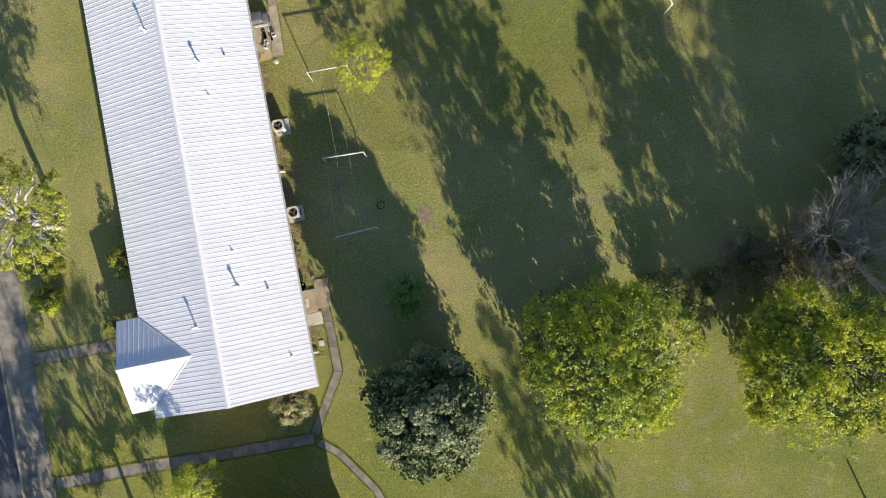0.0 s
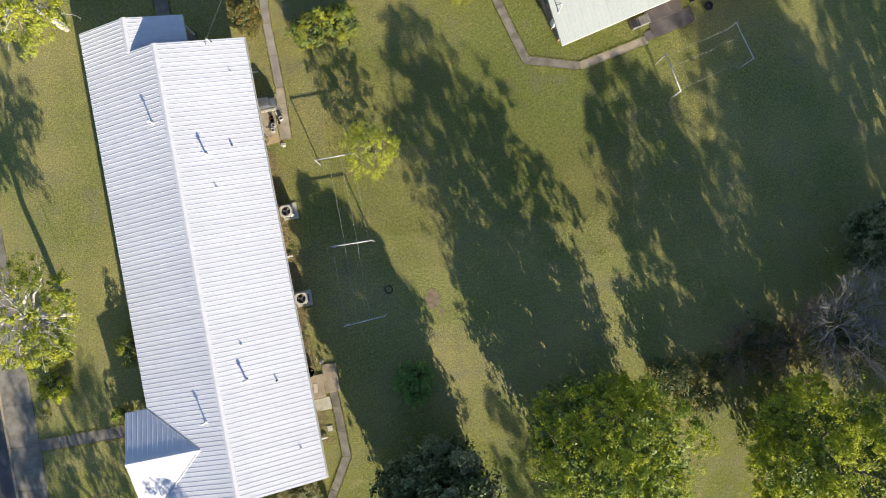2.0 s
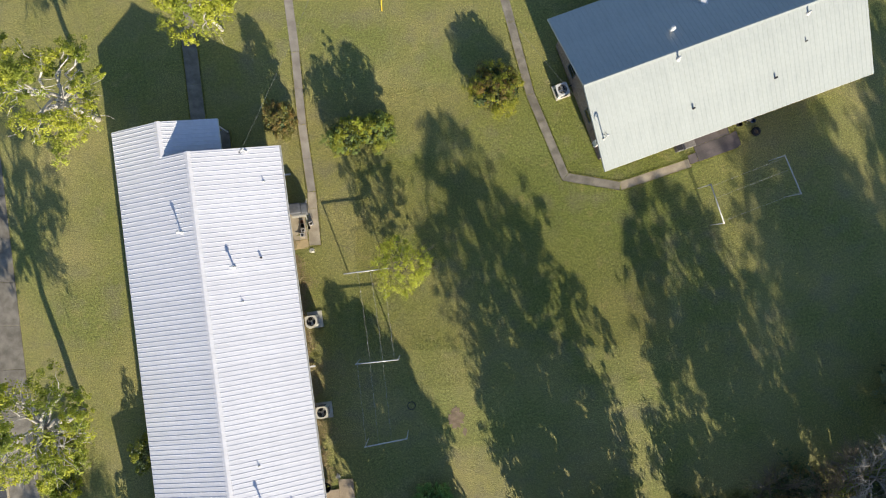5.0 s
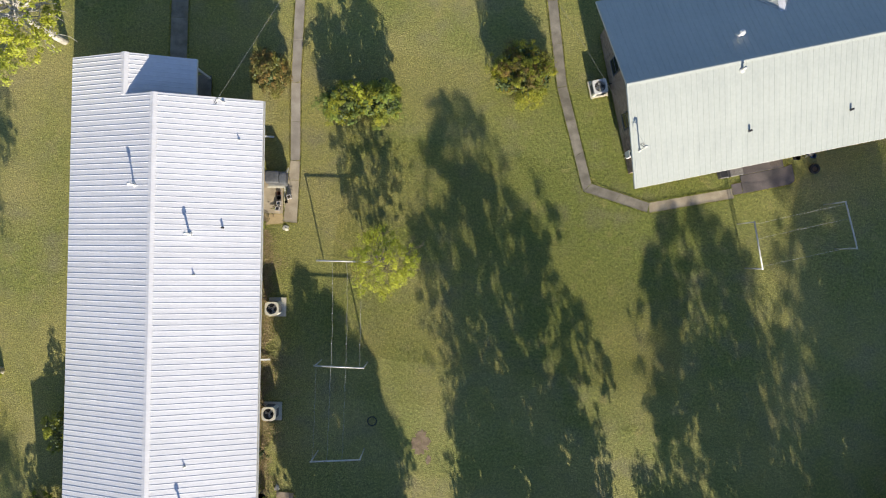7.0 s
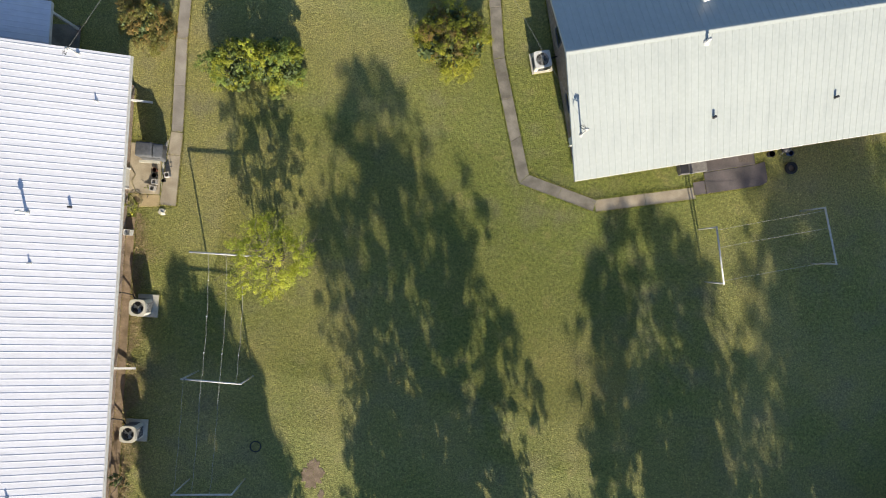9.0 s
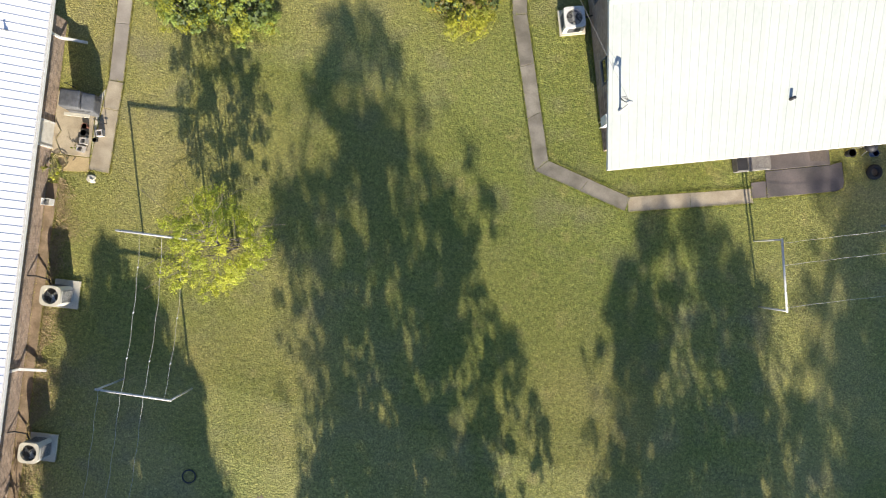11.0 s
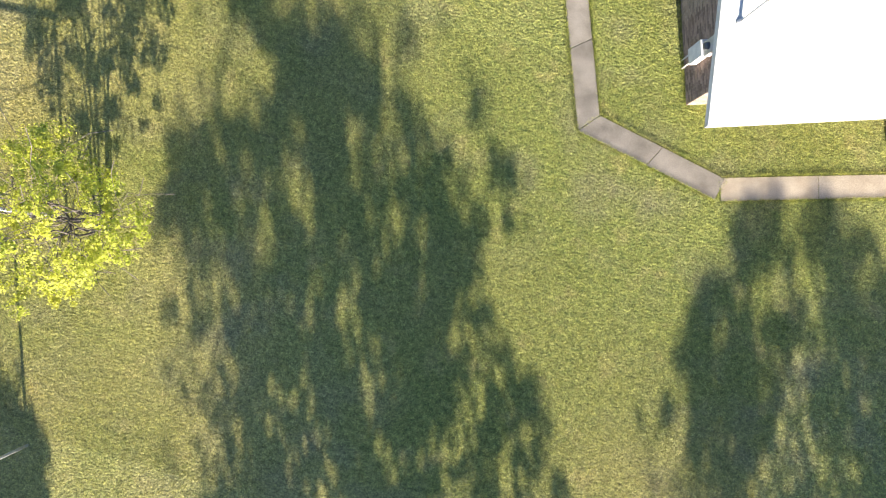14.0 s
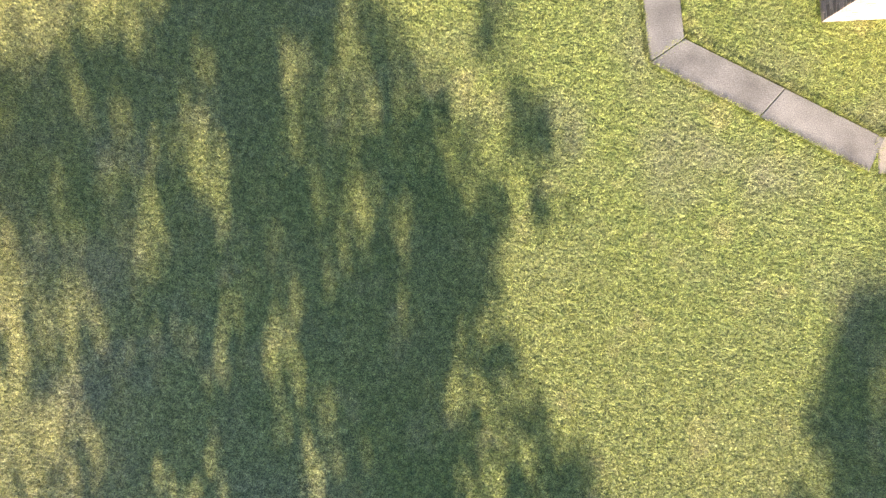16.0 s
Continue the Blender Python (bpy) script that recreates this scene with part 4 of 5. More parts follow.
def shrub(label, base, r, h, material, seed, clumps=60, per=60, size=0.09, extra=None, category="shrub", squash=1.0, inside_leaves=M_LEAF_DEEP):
    # Darker core leaves paint the shade inside dense shrubs.
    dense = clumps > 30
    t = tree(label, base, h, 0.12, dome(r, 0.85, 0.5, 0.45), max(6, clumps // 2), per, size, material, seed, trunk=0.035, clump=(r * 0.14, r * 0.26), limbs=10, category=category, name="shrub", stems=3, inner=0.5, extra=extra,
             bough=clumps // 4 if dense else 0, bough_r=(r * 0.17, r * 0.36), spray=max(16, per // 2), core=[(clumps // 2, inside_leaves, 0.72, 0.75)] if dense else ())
    t.scale = (1.0, squash, 1.0)
    return t


shrub("rounded green and yellow shrub between the houses", (-6.95, 21.35), 1.2, 2.15, M_LEAF_BUSH, 71, 130, 80, 0.075, (M_LEAF_MID, 0.5))
shrub("rounded green shrub grown together with its neighbour", (-4.85, 21.75), 1.25, 2.3, M_LEAF_BUSH, 69, 140, 80, 0.075, (M_LEAF_MID, 0.5))
shrub("pale green sapling growing up between the shrubs", (-5.85, 21.85), 0.5, 2.9, M_LEAF_LIME, 70, 34, 50, 0.085)
shrub("rounded shrub with rusty yellow leaf tips", (3.35, 24.5), 1.75, 1.9, M_LEAF_BUSH, 72, 190, 85, 0.075, (M_LEAF_BROWN, 0.35))
shrub("tall sparse rusty-leaved shrub at the corner of the house", (-11.25, 22.55), 1.0, 2.9, M_LEAF_BROWN, 73, 190, 64, 0.07, (M_LEAF_BRUSH, 0.5), squash=1.2)
shrub("dark green round bush in the shaded lawn", (-1.5, -3.6), 1.3, 1.6, M_LEAF_JADE, 74, 110, 70, 0.085, squash=1.2, inside_leaves=M_LEAF_MID)
shrub("pale cream-green round shrub at the end of the house", (-10.1, -10.6), 1.35, 1.5, M_LEAF_CREAM, 75, 80, 70, 0.08)
shrub("yellow-green bush against the house wall", (-20.75, 0.4), 0.95, 1.95, M_LEAF_BUSH, 76, 60, 50, 0.085, squash=1.2)
shrub("yellow-green rounded bush beside the road", (-26.2, 0.5), 1.15, 1.4, M_LEAF_BUSH, 77, 60, 60, 0.09)
shrub("yellow-green rounded bush near the kerb", (-26.2, -1.9), 1.05, 1.3, M_LEAF_YEL, 78, 60, 60, 0.09)

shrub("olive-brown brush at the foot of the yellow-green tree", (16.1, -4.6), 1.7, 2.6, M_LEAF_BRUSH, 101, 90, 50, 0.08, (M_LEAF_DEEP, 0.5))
shrub("sparse olive brush between the trees", (17.6, -6.2), 1.5, 2.2, M_LEAF_BRUSH, 102, 60, 44, 0.08)
shrub("low olive brush in the gap between the trees", (19.3, -4.3), 1.2, 1.4, M_LEAF_BRUSH, 103, 50, 40, 0.08)
shrub("green shrub beside the porch", (-21.9, -4.2), 0.7, 1.1, M_LEAF_GRN, 79, 36, 50, 0.08)
shrub("small rusty-leaved plant against the wall", (-20.1, -3.5), 0.4, 0.8, M_LEAF_BROWN, 80, 20, 40, 0.06)
shrub("low pale plant in the lawn near the kerb", (-27.3, -3.9), 0.5, 0.5, M_LEAF_BUSH, 68, 20, 40, 0.06)

def bare_tree(base, h, seed, label, spread=0.42, limbs=11, material=M_TWIG):
    """Leafless: trunk, limbs and fans of fine twigs, forked three times."""
    rng = np.random.default_rng(seed)
    root = thing("bare_tree", label, "tree", m=pose(*base, 0))
    pts, rad = limb((0, 0, -0.1), (0.2, 0.1, h * 0.4), 0.13, 0.08, rng, 5, 0.05)
    part("trunk", tube(pts, rad, 9), material, root, smooth=True)
    for k in range(limbs):
        a = 2 * math.pi * k / limbs + rng.uniform(-0.3, 0.3)
        out = Vector((math.cos(a), math.sin(a), 0))
        e = pts[-1] + out * h * spread * rng.uniform(0.7, 1.1) + Vector((0, 0, h * rng.uniform(0.2, 0.6)))
        p1, r1 = limb(pts[-1 - k % 4], e, 0.034, 0.01, rng, 7, 0.035, -0.05)
        bm = tube(p1, r1, 6)
        for j in range(13):
            q = p1[1 + j % 7]
            side = Vector((-out.y, out.x, 0)) * rng.uniform(-0.8, 0.8)
            f = q + (out + side + Vector((0, 0, rng.uniform(0.1, 0.9)))).normalized() * rng.uniform(0.7, 1.5)
            p2, r2 = limb(q, f, 0.017, 0.006, rng, 4, 0.045)
            add_tube(bm, p2, r2, 4)
            for i in range(5):
                q2 = p2[1 + i % 4]
                f2 = q2 + (f - q) * rng.uniform(0.3, 0.5) + Vector(rng.normal(size=3).tolist()) * 0.22
                add_tube(bm, [q2, q2.lerp(f2, 0.5) + Vector(rng.normal(size=3).tolist()) * 0.03, f2], [0.010, 0.007, 0.004], 3)
        part("limb", bm, material, root, smooth=True)
    return root


bare_tree((26.6, -1.9), 6.8, 81, "leafless pale grey tree with fine twigs", 0.5, 15)
bare_tree((29.0, -0.8), 6.4, 82, "leafless grey tree among the green ones", 0.48, 14)
bare_tree((24.3, -3.3), 4.0, 86, "leafless brown thicket of thin stems", 0.5, 13, M_TWIG_BROWN)
bare_tree((20.8, -3.2), 2.2, 88, "low leafless brown brush beside the trees", 0.7, 11, M_TWIG_BROWN)
bare_tree((25.9, -1.8), 4.4, 89, "leafless brown sapling thicket", 0.5, 12, M_TWIG_BROWN)
bare_tree((28.2, -3.6), 4.8, 87, "leafless grey-brown tree with tangled twigs")
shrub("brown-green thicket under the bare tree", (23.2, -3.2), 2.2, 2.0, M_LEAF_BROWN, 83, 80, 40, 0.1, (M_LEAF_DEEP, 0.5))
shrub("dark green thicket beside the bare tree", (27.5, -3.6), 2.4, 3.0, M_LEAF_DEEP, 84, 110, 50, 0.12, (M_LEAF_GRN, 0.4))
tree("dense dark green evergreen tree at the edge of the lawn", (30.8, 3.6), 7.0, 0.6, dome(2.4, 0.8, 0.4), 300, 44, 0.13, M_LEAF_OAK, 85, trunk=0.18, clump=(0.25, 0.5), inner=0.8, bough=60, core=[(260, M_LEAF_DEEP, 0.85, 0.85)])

# ---- roof fittings ----
def roof_z(x, rise):
    return EAVE + rise * (1 - abs(x) / HALF)


def vent_pipe(m, x, y, rise, h, r, material, label, cap=False, flash=True):
    z = roof_z(x, rise)
    root = thing("vent_pipe", label, "roof vent", "roof vents", m=m @ Matrix.Translation((x, y, z)))
    part("pipe", tube([(0, 0, -0.12), (0, 0, h)], r, 12), material, root, smooth=True)
    if flash:
        part("flashing", tube([(0, 0, -0.05), (0, 0, 0.035), (0, 0, 0.08)], [r * 2.6, r * 2.2, r * 1.15], 12), M_GALV, root)
    if cap:
        part("cap", tube([(0, 0, h - 0.10), (0, 0, h - 0.09), (0, 0, h + 0.02), (0, 0, h + 0.07)], [r * 1.2, r * 1.9, r * 1.9, r * 0.3], 12), material, root)
    return root


for x, y in ((4.17, 27.42), (2.08, 19.95), (1.82, 9.70), (4.15, 2.35)):
    vent_pipe(M_L, x, y, 1.5, 0.17, 0.032, M_GALV, "small grey metal vent pipe on the white roof")
for x, y in ((3.46, 22.55), (3.5, 6.94)):
    vent_pipe(M_L, x, y, 1.5, 0.2, 0.055, M_DARK, "black vent pipe on the white roof", flash=False)
for x, y in ((1.84, 22.18), (1.75, 7.42), (-1.08, 24.76), (-1.2, 5.35)):
    vent_pipe(M_L, x, y, 1.5, 0.56, 0.052, M_WHITE, "white metal flue with a cap on the roof", cap=True)
for x, y in ((3.56, 6.54), (3.52, 12.2)):
    vent_pipe(M_R, x, y, 1.92, 0.24, 0.06, M_DARK, "black vent pipe on the pale roof", flash=False)
vent_pipe(M_R, 2.04, 14.54, 1.92, 0.2, 0.04, M_DARK, "short black vent pipe on the pale roof", flash=False)
vent_pipe(M_R, 0.42, 6.2, 1.92, 0.35, 0.07, M_GALV, "grey metal flue near the ridge")
vent_pipe(M_R, 0.5, 14.9, 1.92, 0.3, 0.06, M_GALV, "grey metal flue near the ridge")
vent_pipe(M_R, -1.5, 6.6, 1.92, 0.45, 0.08, M_WHITE, "white capped flue on the shaded roof slope", cap=True)


def service_mast(m, x, y, rise, label, tall=0.72):
    """A bent conduit with a weatherhead where the power cable arrives."""
    z = roof_z(x, rise)
    root = thing("power_mast", label, "power mast", m=m @ Matrix.Translation((x, y, z)))
    part("pipe", tube([(0, 0, -0.3), (0, 0, tall)], 0.032, 10), M_GALV, root, smooth=True)
    part("weatherhead", tube([(0, 0, tall - 0.02), (0, 0, tall + 0.08), (-0.02, -0.09, tall + 0.11), (-0.02, -0.16, tall + 0.03)], [0.045, 0.058, 0.062, 0.035], 10), M_GALV, root, smooth=True)
    part("flashing", tube([(0, 0, -0.04), (0, 0, 0.05), (0, 0, 0.10)], [0.09, 0.075, 0.036], 12), M_GALV, root)
    for k in range(3):
        part("lead", tube([(-0.02, -0.16, tall + 0.03), (-0.14 - 0.06 * k, -0.25, tall - 0.12 - 0.06 * k), (-0.26, -0.1 - 0.08 * k, tall - 0.06), (-0.1, -0.02, tall - 0.12)], 0.009, 5), M_DARK, root)
    return m @ Vector((x - 0.1, y, z + tall - 0.12))


MAST_L = service_mast(M_L, 3.35, 29.45, 1.5, "bent grey conduit mast at the roof edge")
MAST_R = service_mast(M_R, 3.42, 0.42, 1.92, "bent grey conduit mast with loose cable loops", 1.08)


def power_cable(a, b, sag, label, r=0.0045):
    a, b = Vector(a), Vector(b)
    pts = [a.lerp(b, k / 20) - Vector((0, 0, 4 * sag * (k / 20) * (1 - k / 20))) for k in range(21)]
    root = thing("power_cable", label, "cable", "overhead cables")
    part("wire", tube(pts, r, 6), M_CABLE, root)


POLE = (-4.0, 36.5)
power_cable(MAST_L, (POLE[0], POLE[1], 7.6), 0.5, "grey overhead power cable running to the white-roofed house")
power_cable(MAST_R, (POLE[0], POLE[1], 7.6), 0.5, "grey overhead power cable running to the pale house")
pole = thing("utility_pole", "brown wooden utility pole with overhead cables", "utility pole", m=pose(*POLE, 0))
part("shaft", tube([(0, 0, -0.3), (0, 0, 8.6)], [0.15, 0.11], 12), M_BARK, pole, smooth=True)
part("crossarm", box(-0.9, 0.9, -0.05, 0.05, 7.9, 8.02, 0.01), M_BARK, pole)
guy = thing("guy_wire", "guy wire with a bright yellow plastic guard", "guy wire")
GA, GB = Vector((-4.35, 30.2, 0)), Vector((-4.0, 36.4, 7.4))
part("wire", tube([GA, GB], 0.008, 5), M_GALV, guy)
part("guard", tube([GA.lerp(GB, 0.02), GA.lerp(GB, 0.27)], 0.035, 8), M_YELLOW, guy, "yellow plastic guard")

# ---- wall fittings ----


def downspout(y):
    """A white downpipe with a kick-out at its foot."""
    x = HALF - 1.08
    root = thing("downpipe", "white downpipe kicking out over the lawn from the brick wall", "downpipe", "downpipes", m=M_L @ Matrix.Translation((x, y, 0)))
    part("pipe", box(0.003, 0.083, -0.05, 0.05, 0.34, 2.30, 0.008), M_WHITE, root)
    bm = bmesh.new()
    add_box(bm, 0.0, 0.98, -0.05, 0.05, -0.04, 0.04, Matrix.Translation((0.04, 0, 0.36)) @ Matrix.Rotation(radians(14), 4, "Y"))
    part("outlet", bm, M_WHITE, root)
    part("strap", box(-0.002, 0.09, -0.056, 0.056, 1.4, 1.44), M_GALV, root)


for y in (1.95, 14.85, 28.2):
    downspout(y)


def meter_box():
    root = thing("meter_box", "white electric meter box on the brick gable wall", "meter box", m=M_R @ Matrix.Translation((3.25, 0.70, 0.70)))
    part("body", box(-0.2, 0.2, -0.2, -0.006, 0.0, 0.68, 0.012), M_WHITE, root)
    part("upper_box", box(-0.1, 0.24, -0.15, -0.006, 0.684, 1.22, 0.012), M_GALV, root, "galvanised upper box")
    part("meter", tube([(0.06, -0.15, 0.95), (0.06, -0.25, 0.95)], [0.09, 0.08], 14), M_GREYPL, root, smooth=True)
    part("conduit", tube([(0.06, -0.07, 1.22), (0.06, -0.07, 1.68)], 0.03, 8), M_GALV, root, smooth=True)
    for x in (-0.15, 0.06):
        part("lower_conduit", tube([(x, -0.06, 0.0), (x, -0.06, -0.7)], 0.02, 8), M_WHITE, root, smooth=True)


meter_box()

# ---- air conditioners ----


def air_conditioner(m, x, y, size, h, pad, label, square=False, turn=0.0):
    root = thing("air_conditioner", label, "air conditioner", "air conditioners", m=m @ Matrix.Translation((x, y, 0.08)) @ Matrix.Rotation(radians(turn), 4, "Z"))
    s = size / 2
    bm = box(-s, s, -s, s, 0.03, h - 0.03)
    edges = [e for e in bm.edges if abs(e.verts[0].co.z - e.verts[1].co.z) > 0.1]
    bmesh.ops.bevel(bm, geom=edges, offset=0.06 if square else 0.2, segments=4, affect="EDGES", profile=0.5)
    bm.normal_update()
    bmesh.ops.delete(bm, geom=[f for f in bm.faces if f.normal.z > 0.9], context="FACES_ONLY")
    part("housing", bm, M_BEIGE, root)
    for k in range(14):
        z = 0.09 + k * (h - 0.2) / 14
        bm = bmesh.new()
        for sg in (1, -1):
            add_box(bm, -s + 0.16, s - 0.16, sg * s - 0.006, sg * s + 0.006, z, z + 0.02)
            add_box(bm, sg * s - 0.006, sg * s + 0.006, -s + 0.16, s - 0.16, z, z + 0.02)
        part("louvre", bm, M_GREYPL, root)
    # top panel as a ring round the fan opening
    r = s * 0.78
    n = 32
    bm = bmesh.new()
    corner = 0.08 if square else 0.2

    def edge_point(a):
        c, q = math.cos(a), math.sin(a)
        p = 4.5 if not square else 9.0
        k = (abs(c) ** p + abs(q) ** p) ** (-1 / p)
        return s * k * c, s * k * q
    rings = []
    for f, z in ((0, h - 0.03), (0, h), (1, h), (1, h - 0.12)):
        ring = []
        for k in range(n):
            a = 2 * math.pi * k / n
            ex, ey = edge_point(a)
            ring.append(bm.verts.new((ex, ey, z) if f == 0 else (r * math.cos(a), r * math.sin(a), z)))
        rings.append(ring)
    for a, b in zip(rings, rings[1:]):
        for k in range(n):
            bm.faces.new((a[k], a[(k + 1) % n], b[(k + 1) % n], b[k]))
    part("top_panel", bm, M_WHITE if square else M_PAD, root)
    part("well", tube([(0, 0, h - 0.3), (0, 0, h - 0.27)], r * 0.99, 24), M_DARK, root, "dark inside of the fan well")
    for k in range(3):
        a = 2 * math.pi * k / 3 + 0.4
        bm = bmesh.new()
        vs = [bm.verts.new(p) for p in ((0.07 * math.cos(a), 0.07 * math.sin(a), h - 0.13), (r * 0.9 * math.cos(a), r * 0.9 * math.sin(a), h - 0.15), (r * 0.9 * math.cos(a + 0.75), r * 0.9 * math.sin(a + 0.75), h - 0.21), (0.07 * math.cos(a + 0.9), 0.07 * math.sin(a + 0.9), h - 0.18))]
        f = bm.faces.new(vs)
        g = bmesh.ops.extrude_face_region(bm, geom=[f])
        for v in g["geom"]:
            if isinstance(v, bmesh.types.BMVert):
                v.co.z -= 0.006
        part("fan_blade", bm, M_GALV, root)
    part("fan_hub", tube([(0, 0, h - 0.24), (0, 0, h - 0.10)], [0.09, 0.08], 14), M_GALV, root, smooth=True)
    for k in range(6):
        rr = r * (k + 1) / 6.2
        part("guard_ring", tube([(rr * math.cos(2 * math.pi * i / 24), rr * math.sin(2 * math.pi * i / 24), h - 0.015) for i in range(25)], 0.007 if square else 0.004, 4), M_GALV if square else M_DARK, root)
    bm = bmesh.new()
    for k in range(4):
        a = math.pi * k / 4
        add_tube(bm, [(r * math.cos(a), r * math.sin(a), h - 0.012), (-r * math.cos(a), -r * math.sin(a), h - 0.012)], 0.004, 4)
    part("guard_bars", bm, M_DARK, root)
    # refrigerant line to the wall
    base = thing("equipment_pad", "pale concrete pad under the air conditioner", "concrete pad", m=m)
    part("slab", box(pad[0], pad[1], pad[2], pad[3], -0.05, 0.08, 0.012), M_PAD, base)
    COVERED.append(footprint(m, *pad))
    return root


air_conditioner(M_L, 5.53, 17.95, 0.80, 0.78, (5.13, 6.16, 17.42, 18.56), "rounded beige air conditioner on a concrete pad")
air_conditioner(M_L, 5.45, 11.80, 0.80, 0.78, (4.92, 6.02, 11.22, 12.32), "rounded beige air conditioner at the edge of the shade")
air_conditioner(M_R, -1.08, -0.12, 0.84, 0.64, (-1.66, -0.6, -0.62, 0.45), "square white air conditioner beside the gable wall", square=True)
for m, pts in ((M_L, [(5.2, 18.2, 0.3), (4.9, 18.5, 0.12), (4.5, 18.6, 0.3), (4.28, 18.6, 0.5)]), (M_L, [(5.1, 12.0, 0.3), (4.8, 12.25, 0.12), (4.4, 12.35, 0.3), (4.28, 12.35, 0.5)]), (M_R, [(-1.1, 0.28, 0.35), (-1.2, 0.5, 0.3), (-1.2, 0.7, 0.4)])):
    hose = thing("coolant_pipe", "black insulated coolant pipe between unit and wall", "pipe", m=m)
    part("pipe", tube(pts, 0.03, 8), M_RUBBER, hose, smooth=True)

# ---- back patio of the white-roofed house ----


def barbecue():
    root = thing("barbecue", "barbecue grill under a dark grey vinyl cover on the patio", "barbecue", m=M_L @ Matrix.Translation((5.62, 25.62, 0.055)))
    for name, q in (("cover", (-0.58, 0.22, -0.38, 0.44, 0.10, 1.02)), ("side_cover", (0.225, 0.56, -0.40, 0.42, 0.12, 0.92))):
        bm = box(*q)
        for v in bm.verts:
            if v.co.z > 0.5:
                v.co.y = v.co.y * 0.86 + 0.05
                if name == "side_cover" and v.co.x > 0.5:
                    v.co.z -= 0.34
        bmesh.ops.bevel(bm, geom=list(bm.edges), offset=0.07, segments=3, affect="EDGES", profile=0.5)
        bmesh.ops.subdivide_edges(bm, edges=list(bm.edges), cuts=2, use_grid_fill=True)
        for v in bm.verts:
            v.co += Vector((0.025, 0.025, 0.025)) * noise.noise(v.co * 4.0)
        part(name, bm, M_GREYPL, root, smooth=True)
    part("front_shelf", box(-0.5, 0.5, -0.56, -0.42, 0.66, 0.70, 0.01), M_PAD, root, "pale front shelf")
    part("handle", tube([(0.28, -0.3, 0.93), (0.26, -0.1, 1.0), (0.26, 0.1, 1.0), (0.28, 0.3, 0.95)], 0.014, 8), M_DARK, root)
    for x in (-0.5, 0.3):
        for y in (-0.22, 0.22):
            part("leg", box(x - 0.02, x + 0.02, y - 0.02, y + 0.02, 0.0, 0.1), M_DARK, root)


barbecue()


def garden_hook(x, y, h, label):
    """A thin iron stake bent over at the top."""
    root = thing("garden_hook", label, "garden hook", "garden hooks", m=M_L @ Matrix.Translation((x, y, 0)))
    part("stake", tube([(0, 0, -0.1), (0, 0, h - 0.12)], 0.014, 8), M_DARK, root, smooth=True)
    part("hook", tube([(0, 0, h - 0.12), (0.02, 0, h), (0.09, 0, h + 0.03), (0.15, 0, h - 0.02), (0.15, 0, h - 0.07)], 0.011, 8), M_DARK, root, smooth=True)
    part("foot_plate", box(-0.06, 0.06, -0.012, 0.012, 0.10, 0.12), M_DARK, root)


garden_hook(6.38, 25.02, 0.95, "black iron garden hook beside the patio blocks")
garden_hook(4.95, 26.35, 0.75, "short black iron garden hook behind the barbecue")


def half_block(x, y, turn, z=0.055):
    root = thing("cinder_block", "pale grey hollow cinder block standing on the patio", "cinder block", "cinder blocks", m=M_L @ Matrix.Translation((x, y, z)) @ Matrix.Rotation(radians(turn), 4, "Z"))
    bm = bmesh.new()
    for q in ((-0.13, 0.13, -0.13, -0.09), (-0.13, 0.13, 0.09, 0.13), (-0.13, -0.09, -0.09, 0.09), (0.09, 0.13, -0.09, 0.09)):
        add_box(bm, q[0], q[1], q[2], q[3], 0.0, 0.2)
    part("shell", bm, M_BLOCK, root)


half_block(5.64, 24.21, 4)
half_block(5.56, 23.88, -6)
half_block(6.25, 24.6, 14)


def flower_pot(m, x, y, r, h, material, label, z=0.055):
    root = thing("flower_pot", label, "flower pot", m=m @ Matrix.Translation((x, y, z)))
    part("pot", tube([(0, 0, 0), (0, 0, h), (0, 0, h), (0, 0, h * 0.8)], [r * 0.72, r, r * 0.86, r * 0.8], 16), material, root, smooth=False)
    part("soil", tube([(0, 0, h * 0.75), (0, 0, h * 0.82)], r * 0.8, 14), M_DIRT, root)
    return root


flower_pot(M_L, 5.66, 24.52, 0.13, 0.24, M_RUBBER, "black plastic flower pot on the patio")
flower_pot(M_L, 5.64, 24.80, 0.12, 0.20, M_RED, "terracotta flower pot beside the blocks")
flower_pot(M_L, 6.08, 24.30, 0.09, 0.16, M_RUBBER, "small black flower pot at the slab joint", 0.05)


def pale_stone(m, x, y, r, seed, label):
    rng = np.random.default_rng(seed)
    bm = bmesh.new()
    bmesh.ops.create_icosphere(bm, subdivisions=2, radius=r)
    for v in bm.verts:
        v.co *= 1 + 0.7 * noise.noise(v.co * 9 + Vector((seed, 0, 0)))
        v.co.z = max(-0.02, v.co.z * 0.4)
    ob = part("stone", bm, M_PAD, None)
    ob.matrix_world = m @ Matrix.Translation((x, y, 0.02)) @ Matrix.Rotation(seed, 4, "Z")
    tagged(ob, label, "stone")


